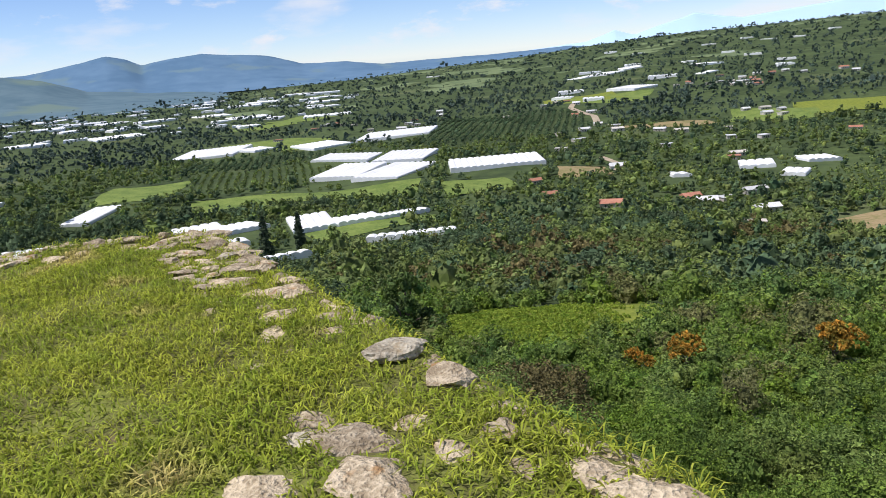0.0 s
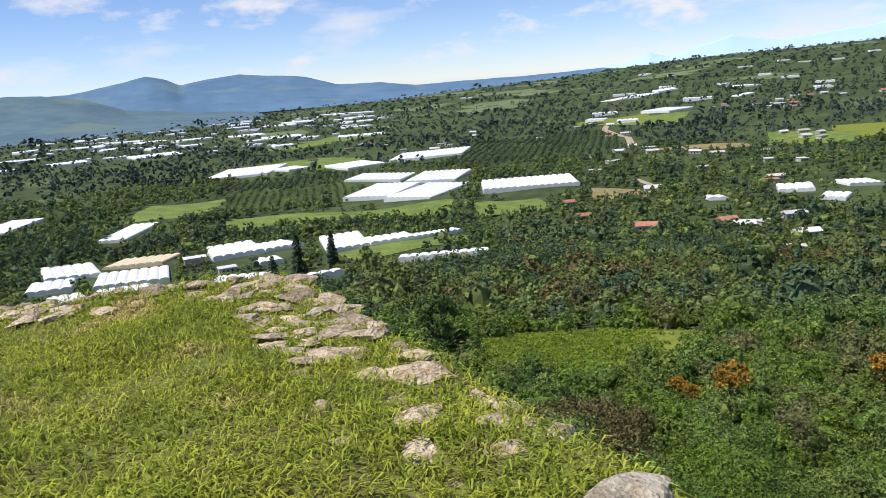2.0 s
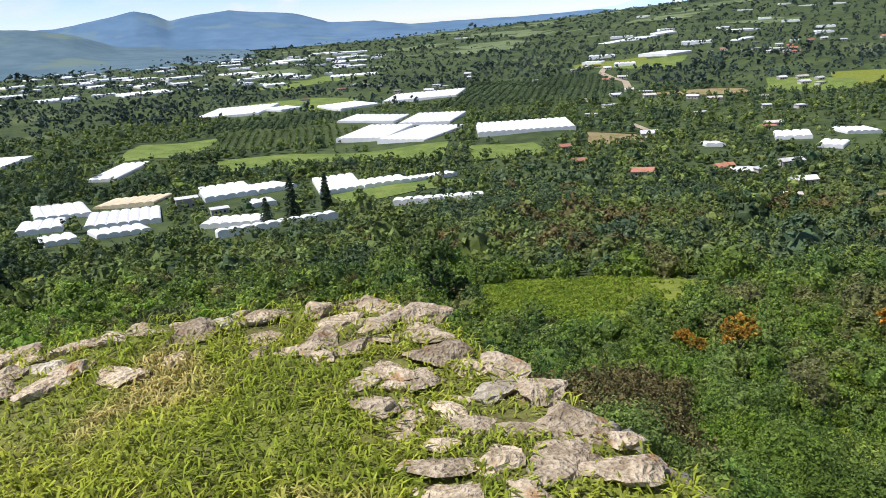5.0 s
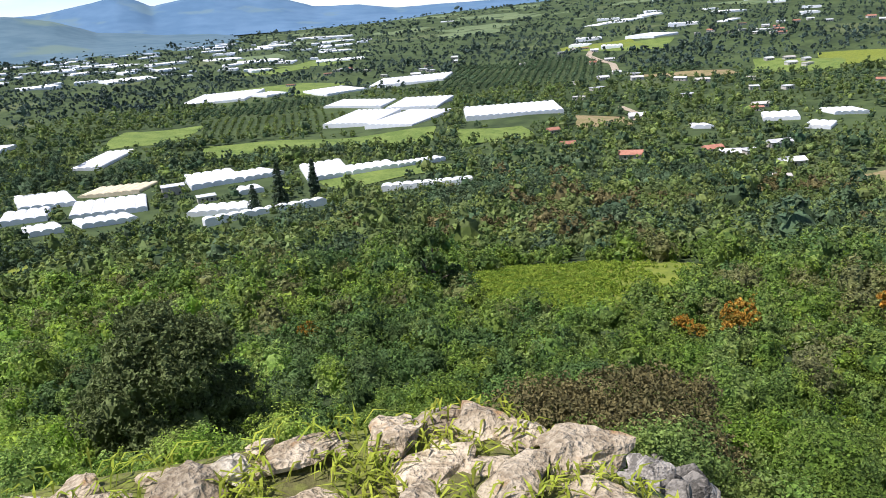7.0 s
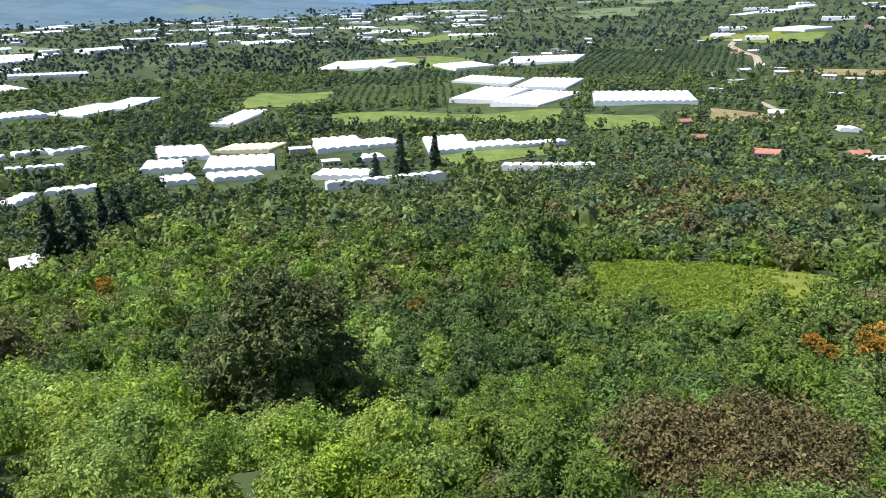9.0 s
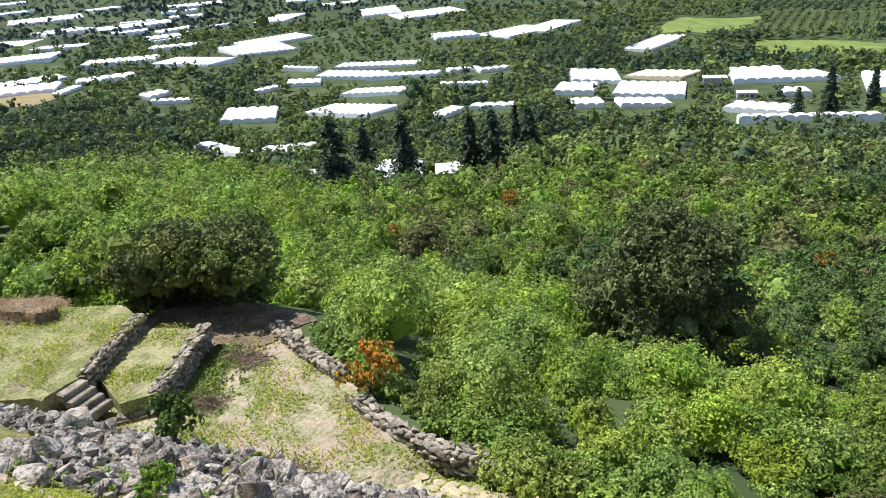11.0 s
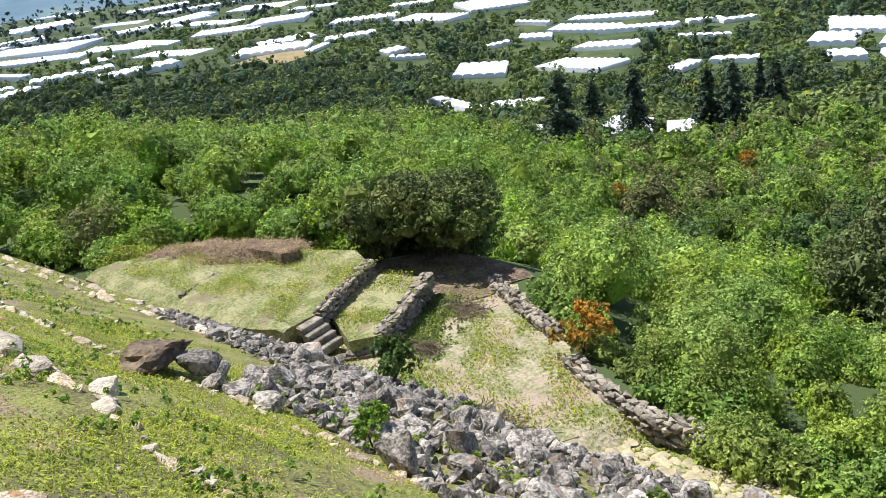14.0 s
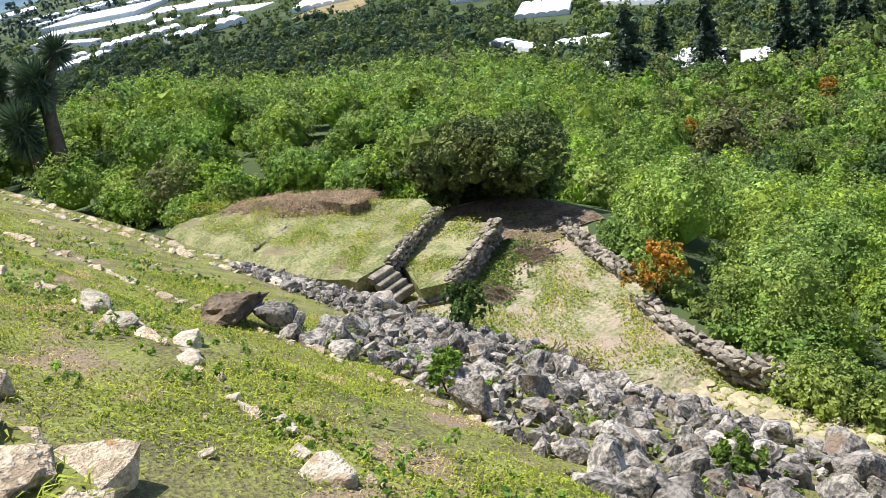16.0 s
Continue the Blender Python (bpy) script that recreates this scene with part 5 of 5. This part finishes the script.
def small_greenhouse(x, y, w, d, ang):
    """Far greenhouses: several arched bays in one skin."""
    n, V, F = max(1, round(w / 9)), [], []
    z = gz(x, y)
    prof = [(-w / 2, -3.0)]
    for k in range(n):
        for q in range(4):
            t = math.pi * q / 4
            prof.append((-w / 2 + (k + 0.5 - 0.5 * math.cos(t)) * w / n, 2.8 + 1.5 * math.sin(t)))
    prof += [(w / 2, 2.8), (w / 2, -3.0)]
    bm = bmesh.new()
    rows = [[bm.verts.new((a, yy, b)) for a, b in prof] for yy in (-d / 2, d / 2)]
    for k in range(len(prof) - 1):
        bm.faces.new((rows[0][k], rows[0][k + 1], rows[1][k + 1], rows[1][k]))
    bm.faces.new(rows[0][::-1])
    bm.faces.new(rows[1])
    bmesh.ops.recalc_face_normals(bm, faces=bm.faces)
    ob = new("greenhouse", bm_mesh("greenhouse", bm, M_PLASTIC))
    ob.matrix_basis = pose(x, y, z, 0, 0, ang)
    tagged(ob, "far white plastic greenhouse among the fields", "greenhouse", "greenhouses in the valley")
    KEEP_FREE.append((x, y, w / 2, d / 2, ang))


greenhouse(-320, 221, 61, 9, -9)
greenhouse(-288, 227, 28, 21, 20)
greenhouse(-399, 295, 32, 43, 48)
greenhouse(-346, 327, 62, 24, -6)
greenhouse(-504, 307, 28, 8, 51)
greenhouse(-380, 385, 51, 17, 6)
greenhouse(-466, 361, 23, 8, 83)
greenhouse(-462, 393, 25, 16, 45)
greenhouse(-452, 433, 54, 22, 20)
greenhouse(-402, 437, 58, 12, 16)
greenhouse(-460, 470, 72, 17, 19)
greenhouse(-509, 429, 39, 8, 8)
greenhouse(-335, 424, 33, 8, 41)
greenhouse(-267, 364, 27, 10, 27)
greenhouse(-279, 339, 24, 8, 101)
greenhouse(-372, 472, 27, 8, 60)
greenhouse(-356, 487, 27, 8, 65)
greenhouse(-648, 422, 83, 31, 4)
greenhouse(-531, 312, 20, 12, 97)
greenhouse(-647, 497, 64, 45, 76)
greenhouse(-674, 541, 88, 27, 94)
greenhouse(-496, 616, 42, 34, 51)
greenhouse(-843, 519, 33, 8, 35)
greenhouse(-875, 615, 31, 8, 57)
greenhouse(-842, 687, 44, 64, 20)
greenhouse(-752, 781, 49, 77, 48)
greenhouse(-673, 782, 86, 68, 58)
greenhouse(-1017, 901, 88, 59, 55)
greenhouse(-902, 860, 70, 22, 88)
greenhouse(-683, 919, 93, 26, 39)
greenhouse(-458, 668, 70, 46, 80)
greenhouse(-440, 701, 71, 32, 92)
greenhouse(-143, 130, 16, 8, -20)
greenhouse(-186, 194, 12, 8, 101)
greenhouse(-149, 187, 10, 8, 11)
greenhouse(-162, 272, 11, 8, 4)
greenhouse(-1622, 1190, 106, 25, 109)
greenhouse(-1053, 135, 146, 65, 39)
greenhouse(-978, 114, 137, 31, 50)
greenhouse(-904, 71, 110, 13, 26)
greenhouse(-887, 166, 35, 27, 51)
greenhouse(-933, 204, 84, 30, 45)
greenhouse(-799, 220, 92, 29, 21)
greenhouse(-912, 233, 89, 18, 14)
greenhouse(-1088, 298, 119, 38, 84)
greenhouse(-1022, 321, 157, 39, 18)
greenhouse(-871, 306, 77, 35, 52)
greenhouse(-855, 362, 64, 53, 52)
greenhouse(-1094, 337, 58, 45, 96)
greenhouse(-1061, 425, 93, 45, 33)
greenhouse(-935, 439, 64, 27, 30)
greenhouse(-632, 297, 33, 8, 125)
greenhouse(-1565, 255, 85, 40, 47)
greenhouse(-1190, 266, 93, 23, 28)
greenhouse(-166, 498, 32, 45, 26)
greenhouse(-141, 506, 30, 24, 49)
greenhouse(-95, 507, 28, 46, 17)
greenhouse(-64, 503, 30, 18, 23)
greenhouse(-35, 522, 48, 8, 52)
greenhouse(-131, 454, 15, 13, 30)
greenhouse(-135, 414, 36, 14, -7)
greenhouse(-107, 395, 63, 8, 28)
greenhouse(-26, 441, 52, 8, -3)
greenhouse(-114, 869, 64, 57, -13)
greenhouse(-48, 846, 56, 64, -15)
greenhouse(-100, 767, 49, 73, -19)
greenhouse(-53, 744, 47, 93, -22)
greenhouse(41, 730, 86, 57, 2)
greenhouse(-314, 1037, 88, 75, -7)
greenhouse(-250, 1028, 39, 27, 59)
greenhouse(-167, 1034, 58, 67, 37)
greenhouse(-71, 1099, 102, 77, -9)
greenhouse(-267, 479, 32, 56, 32)
greenhouse(-249, 424, 24, 34, 24)
greenhouse(-231, 505, 43, 26, -6, M_CREAM, label="yellowed plastic greenhouse block in the valley")
greenhouse(-212, 448, 41, 47, 22)
greenhouse(-197, 408, 29, 16, 42)
greenhouse(-219, 386, 17, 17, 40)
greenhouse(-292, 622, 26, 52, -9)
greenhouse(238, 614, 26, 24, -16)
greenhouse(250, 572, 18, 18, -37)
greenhouse(291, 625, 28, 22, 6)
greenhouse(340, 1466, 59, 78, -46)
greenhouse(336, 1945, 77, 49, 41)
greenhouse(389, 1950, 61, 71, -43)
greenhouse(460, 1999, 52, 46, 2)
greenhouse(535, 1650, 65, 18, 44)
greenhouse(171, 590, 14, 17, -2)


def scattered_greenhouses(count, r0, r1, az0, az1, w0, w1, seed, thin=1.0):
    r, made, tries = random.Random(seed), 0, 0
    while made < count and tries < 4000:
        tries += 1
        q = math.sqrt(r.uniform(r0 * r0, r1 * r1))
        a = radians(r.uniform(az0, az1))
        x, y = -4 - q * math.sin(a), 8 + q * math.cos(a)
        w = r.uniform(w0, w1)
        if not is_free(np.array([x]), np.array([y]), w * 0.55)[0]:
            continue
        small_greenhouse(x, y, w, w * r.uniform(0.5, 1.0) * thin, math.degrees(a) + r.choice((0, 0, 12, -15, 25)))
        made += 1


scattered_greenhouses(24, 720, 1250, 57, 87, 45, 110, 5, 0.6)
scattered_greenhouses(45, 1250, 2300, 38, 92, 35, 110, 2)
scattered_greenhouses(46, 1500, 2900, 8, 40, 30, 110, 3)
scattered_greenhouses(20, 1300, 3200, -26, 2, 25, 60, 4)
scattered_greenhouses(55, 1500, 3000, 6, 30, 14, 44, 6)


# ---- houses ----
def house(x, y, w, d, ang, roof, label, flat=False, tall=3.0):
    """A small village house with walls, roof, a door and windows."""
    ob = tagged(new("house"), label, "house", "houses in the valley")
    ob.matrix_basis = pose(x, y, gz(x, y), 0, 0, ang)
    part("wall", bm_mesh("wall", prism([(-w / 2, -d / 2), (w / 2, -d / 2), (w / 2, d / 2), (-w / 2, d / 2)], tall, -3), M_PLASTER), ob)
    bm = bmesh.new()
    o = 0.5
    if flat:
        bm.free()
        bm = prism([(-w / 2 - o, -d / 2 - o), (w / 2 + o, -d / 2 - o), (w / 2 + o, d / 2 + o), (-w / 2 - o, d / 2 + o)], tall + 0.3, tall)
    else:
        c = [bm.verts.new(p) for p in ((-w / 2 - o, -d / 2 - o, tall), (w / 2 + o, -d / 2 - o, tall), (w / 2 + o, d / 2 + o, tall), (-w / 2 - o, d / 2 + o, tall), (-w / 2 - o, 0, tall + d * 0.24), (w / 2 + o, 0, tall + d * 0.24))]
        for f in ((0, 1, 5, 4), (2, 3, 4, 5), (1, 2, 5), (3, 0, 4), (3, 2, 1, 0)):
            bm.faces.new([c[i] for i in f])
        bmesh.ops.recalc_face_normals(bm, faces=bm.faces)
    part("roof", bm_mesh("roof", bm, roof), ob)
    for px, wide, hi, lo, nm in ((-w * 0.25, 1.2, 2.1, 0.9, "window"), (w * 0.25, 1.2, 2.1, 0.9, "window"), (0, 1.0, 2.1, 0.0, "door")):
        part(nm, bm_mesh(nm, prism([(px - wide / 2, -d / 2 - 0.06), (px + wide / 2, -d / 2 - 0.06), (px + wide / 2, -d / 2 + 0.02), (px - wide / 2, -d / 2 + 0.02)], hi, lo), M_GLASS), ob)
    KEEP_FREE.append((x, y, w / 2 + 1, d / 2 + 3, ang))


RED, GREY = "small plastered house with a red tiled roof among trees", "small pale house with a light sheet roof among trees"
house(98, 487, 14, 9, -10, M_TILE, RED)
house(68, 552, 10, 7, 5, M_TILE, RED)
house(66, 623, 9, 7, 20, M_TILE, RED)
house(143, 671, 16, 10, -5, M_SHEET, GREY)
house(150, 494, 11, 8, 10, M_TILE, RED)
house(155, 478, 12, 9, -8, M_SHEET, GREY)
house(168, 480, 9, 8, 15, M_SHEET, GREY, True)
house(180, 447, 13, 8, 5, M_SHEET, GREY)
house(190, 492, 14, 7, 8, M_SHEET, GREY)
house(157, 405, 10, 6, -15, M_PLASTER, "unfinished grey block house beside a field", True)
house(142, 411, 9, 6, 5, M_SHEET, GREY)
house(-181, 468, 13, 8, 25, M_SHEET, "grey two-storey farm building beside the greenhouses", True, 5.5)
house(-152, 440, 10, 7, 25, M_SHEET, "small grey shed beside the greenhouses", True)
house(-140, 148, 14, 9, 40, M_SHEET, "long light-roofed building half hidden by cedars")
house(-128, 158, 9, 7, 40, M_SHEET, GREY)
hr = random.Random(12)
for k in range(70):
    zone = k % 3
    if zone == 0:
        hx, hy = hr.uniform(60, 420), hr.uniform(620, 1000)
    elif zone == 1:
        hx, hy = hr.gauss(590, 90), hr.gauss(1420, 60)
    else:
        hx, hy = hr.uniform(-260, 260), hr.uniform(1120, 1400)
    if is_free(np.array([hx]), np.array([hy]), 8)[0]:
        house(hx, hy, hr.uniform(8, 15), hr.uniform(6, 9), hr.uniform(-30, 30), hr.choice((M_TILE, M_SHEET, M_SHEET, M_PLASTER)), RED if hr.random() < 0.4 else GREY, hr.random() < 0.4)

# ---- fields and roads ----
field_patch("meadow", "bright green grass strip between the greenhouses", -48, 487, 96, 32, 29, M_MEADOW)
field_patch("meadow", "bright green meadow in the valley", -290, 725, 75, 110, 10, M_MEADOW)
field_patch("meadow", "green pasture beside the orchard", -120, 640, 190, 60, 5, M_MEADOW)
field_patch("meadow", "green pasture near the road", 20, 625, 60, 60, 10, M_MEADOW)
field_patch("dry_field", "patch of dry tan grass between trees", 240, 400, 70, 46, 15, M_DRY)
field_patch("dry_field", "bare reddish earth plot between trees", 110, 655, 42, 60, -5, M_DRY)
field_patch("dry_field", "tan fallow plot before a wood", 255, 935, 110, 40, -8, M_DRY)
field_patch("maize_field", "pale green maize field below the cedars", -150, 300, 70, 30, 20, M_CLEAR)
field_patch("meadow", "pale meadow among far greenhouses", -640, 260, 60, 50, 30, M_DRY)
fr = random.Random(31)
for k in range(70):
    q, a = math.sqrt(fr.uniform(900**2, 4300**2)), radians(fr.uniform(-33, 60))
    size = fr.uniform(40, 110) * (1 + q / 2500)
    # beyond 1700 m fields take the colour dulled for haze
    field_patch("field", "far green farm field", -4 - q * math.sin(a), 8 + q * math.cos(a), size, size * fr.uniform(0.6, 1.3), fr.uniform(-30, 30), M_FIELD_HAZE if q > 1700 else fr.choice((M_MEADOW, M_MEADOW, M_CLEAR, M_DRY)), 0.6)


def road(name, label, pts, width):
    V, F = [], []
    dense = []
    for (x0, y0), (x1, y1) in zip(pts, pts[1:]):
        for t in np.linspace(0, 1, 14, endpoint=False):
            dense.append((x0 + (x1 - x0) * t, y0 + (y1 - y0) * t))
    for k, (x, y) in enumerate(dense):
        x2, y2 = dense[min(k + 1, len(dense) - 1)]
        x1, y1 = dense[max(k - 1, 0)]
        L = math.hypot(x2 - x1, y2 - y1) + 1e-6
        nx, ny = -(y2 - y1) / L * width / 2, (x2 - x1) / L * width / 2
        V += [(x + nx, y + ny, gz(x + nx, y + ny) + 0.7), (x - nx, y - ny, gz(x - nx, y - ny) + 0.7)]
        if k:
            F.append((2 * k - 2, 2 * k - 1, 2 * k + 1, 2 * k))
        KEEP_FREE.append((x, y, width, width, 0))
    tagged(new(name, raw_mesh(name, V, F, M_ROAD)), label, "road", kind="structure")


road("dirt_road", "pale dirt road between orchards", [(190, 1010), (205, 1120), (190, 1230), (215, 1330)], 9)
road("dirt_road", "pale dirt track past a house", [(135, 650), (150, 690), (140, 740)], 6)


# ---- valley trees ----
def valley_trees():
    KEEP_FREE.extend(((-185, 770, 62, 58, 12), (95, 1080, 112, 146, -10), (-210, 900, 82, 42, 8), (280, 520, 42, 42, 25)))
    for r0, r1, az0, az1, step, per, grow, mat, share, label in (
        (165, 430, -34, 95, lambda r: 4.0 + (r - 165) * 0.010, 115, 1.1, M_TREES, 0.62, "green trees and bushes covering the lower slope"),
        (430, 1000, -33, 94, lambda r: 5.9 + (r - 430) * 0.011, 24, 1.1, M_TREES, 0.5, "trees between the farms of the valley"),
        (1000, 2400, -32, 92, lambda r: 15 + (r - 1000) * 0.013, 15, 1.2, M_FAR_HAZE, 0.5, "far trees and hedges in the valley"),
        (2400, 4700, -32, 60, lambda r: 46 + (r - 2400) * 0.012, 15, 1.9, M_FAR_HAZE, 0.5, "far woods on the plain"),
    ):
        p = polar_scatter(r0, r1, az0, az1, step)
        x, y = p.T
        r = np.hypot(x + 4, y - 8)
        n = len(x)
        keep = is_free(x, y, 2.0) & ~face_inside(x, y, CLEARING)
        if r0 > 400:
            keep &= rng.uniform(0, 1, n) < 0.48 + 0.9 * patchy(x, y, 0.013) ** 1.4
        x, y, r = x[keep], y[keep], r[keep]
        n = len(x)
        R = (2.6 + np.clip(r - 165, 0, 800) * 0.0010) * np.exp(rng.normal(-0.08, 0.34, n)) * grow
        H = R * rng.uniform(0.7, 1.35, n) * (0.7 if r0 > 2000 else 1)
        C = np.column_stack([x, y, ground_z(x, y) + H * 0.7])
        dark = rng.uniform(0, 1, n) < 0.22 + 0.3 * (patchy(x, y, 0.02) > 0.6)
        rust = np.zeros(n, bool)
        if r0 < 400:
            rust = (patchy(x, y, 0.045) + rng.uniform(-0.2, 0.2, n) > 0.72) & (x > -60) & (rng.uniform(0, 1, n) < 0.6)
            dark &= ~rust
        for m, mt, lab in ((~dark & ~rust, mat, label), (dark, M_TREES_DARK if r0 < 900 else M_FAR_HAZE, label.replace("green", "dark")), (rust, M_BROWN, "brownish trees in seed on the lower slope")):
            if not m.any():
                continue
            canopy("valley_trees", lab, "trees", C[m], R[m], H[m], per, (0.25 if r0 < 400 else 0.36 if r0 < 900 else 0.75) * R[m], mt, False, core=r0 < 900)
    # darker woods and rows
    for cx, cy, w, d, ang, k in ((-300, 560, 120, 40, 30, 130), (-360, 600, 90, 40, 30, 90), (60, 395, 190, 60, 18, 260), (-20, 350, 120, 40, 20, 150), (-230, 660, 60, 30, 10, 40), (230, 960, 130, 30, -8, 80), (-160, 560, 150, 14, 5, 60), (-60, 620, 160, 12, 5, 50), (-620, 110, 240, 150, 20, 330), (-430, 190, 150, 110, 30, 230), (-250, 150, 90, 50, 35, 120), (-560, 230, 120, 60, 30, 110)):
        a, b = rng.uniform(-w / 2, w / 2, k), rng.uniform(-d / 2, d / 2, k)
        c, s = math.cos(radians(ang)), math.sin(radians(ang))
        x, y = cx + a * c - b * s, cy + a * s + b * c
        ok = is_free(x, y, 1.0)
        x, y = x[ok], y[ok]
        if len(x) < 3:
            continue
        R = rng.uniform(2.4, 4.4, len(x))
        H = R * rng.uniform(0.9, 1.5, len(x))
        canopy("wood", "dark green wood between fields", "trees", np.column_stack([x, y, ground_z(x, y) + H * 0.8]), R, H, 120, 0.72, M_TREES_DARK, False)
    # orchards in rows
    del KEEP_FREE[-4:]
    for cx, cy, w, d, ang, gap, size, mat in ((-185, 770, 130, 120, 12, 8, 2.0, M_TREES), (95, 1080, 230, 300, -10, 10, 3.6, M_TREES_DARK), (-210, 900, 170, 90, 8, 9, 3.2, M_TREES_DARK), (280, 520, 90, 90, 25, 9, 2.6, M_TREES)):
        i, j = np.meshgrid(np.arange(-w / 2, w / 2, gap), np.arange(-d / 2, d / 2, gap), indexing="ij")
        a, b = i.ravel() + rng.uniform(-0.8, 0.8, i.size), j.ravel() + rng.uniform(-0.8, 0.8, i.size)
        c, s = math.cos(radians(ang)), math.sin(radians(ang))
        x, y = cx + a * c - b * s, cy + a * s + b * c
        ok = is_free(x, y, 1.0)
        x, y = x[ok], y[ok]
        R = size * rng.uniform(0.8, 1.2, len(x))
        canopy("orchard", "rows of round orchard trees", "trees", np.column_stack([x, y, ground_z(x, y) + R * 0.8]), R, R, 16, 1.0, mat, False)


valley_trees()


# ---- hills and mountains on the horizon ----
def ridge(name, label, az, elev, far, near, base, mat, rough, seed):
    """A mountain range round part of the horizon: its skyline by angle, falling to the plain in front."""
    a = np.arange(az[0], az[-1], 0.25)
    top = np.interp(a, az, elev)
    r = np.random.default_rng(seed)
    for k, amp in ((0.8, 1.0), (2.1, 0.5), (5.3, 0.25)):
        top = top + rough * amp * np.sin(a * k + r.uniform(0, 6))
    rows = []
    for t in np.linspace(0, 1, 26):
        q = near + (far - near) * t
        crest = far * np.tan(np.radians(top)) - base
        fold = 1 + 0.05 * np.sin(a * 1.1 + 5 * t) * (1 - t) + 0.03 * np.sin(a * 2.3 - 4 * t) * (1 - t)
        z = base + crest * t**1.5 * fold
        rows.append(np.column_stack([-4 - q * np.sin(np.radians(a)), 8 + q * np.cos(np.radians(a)), z]))
    back = rows[-1].copy()
    back[:, 2] = base - 50
    rows.append(back + np.array([0, 20, 0]))
    V = np.vstack(rows)
    n, m = len(rows), len(a)
    i, j = np.meshgrid(np.arange(n - 1), np.arange(m - 1), indexing="ij")
    F = np.stack([i * m + j, (i + 1) * m + j, (i + 1) * m + j + 1, i * m + j + 1], -1).reshape(-1, 4)
    tagged(new(name, raw_mesh(name, V, F, mat, soft=True)), label, "mountain", kind="structure")


ridge("backdrop_volcano", "volcano far behind the plain, coloured and glowing pale for haze", [-60, -45, -34, -27.4, -24, -20.3, -18.4, -17.3, -16.2, -13.4, -12.5, -12.0, -11.4, -10, -6, 2], [0.8, 1.4, 1.9, 1.5, 1.1, 0.75, 1.1, 1.34, 1.0, 0.2, 0.45, 0.64, 0.4, 0.0, -0.3, -0.9], 4960, 4800, -60, M_VOLCANO_HAZE, 0.02, 3)
ridge("backdrop_mountain", "wooded mountain range beyond the valley, coloured blue for haze", [-14, -9, -4, 0, 4.3, 6.7, 9.9, 12.1, 13.5, 16.5, 18.4, 20.4, 21.4, 22.6, 24.4, 26, 27.4, 33, 45, 70], [-1.0, -0.15, -0.35, -0.3, -0.4, 0.02, 0.1, 0.79, 0.95, 1.27, 1.1, 0.79, 1.3, 1.56, 1.2, 0.9, 0.7, 0.6, 0.5, 0.6], 4750, 3900, -96, M_MOUNT_HAZE, 0.02, 5)
ridge("backdrop_hill", "nearer hill at the valley's edge, coloured blue for haze", [13, 17, 20, 24, 26.5, 29, 32, 38, 48, 60, 85, 110], [-1.9, -1.2, -1.0, -0.6, 0.35, 0.78, 0.85, 0.6, 0.9, 1.2, 1.0, 0.8], 3900, 2700, -104, M_HILL_HAZE, 0.03, 8)
ridge("backdrop_hill", "hazy blue hillside closing the far end of the valley", [62, 70, 76, 82, 90, 100, 112], [-2.25, -1.9, -0.9, 0.3, 1.2, 1.3, 0.9], 2650, 1450, -104, M_HILL_HAZE, 0.03, 11)
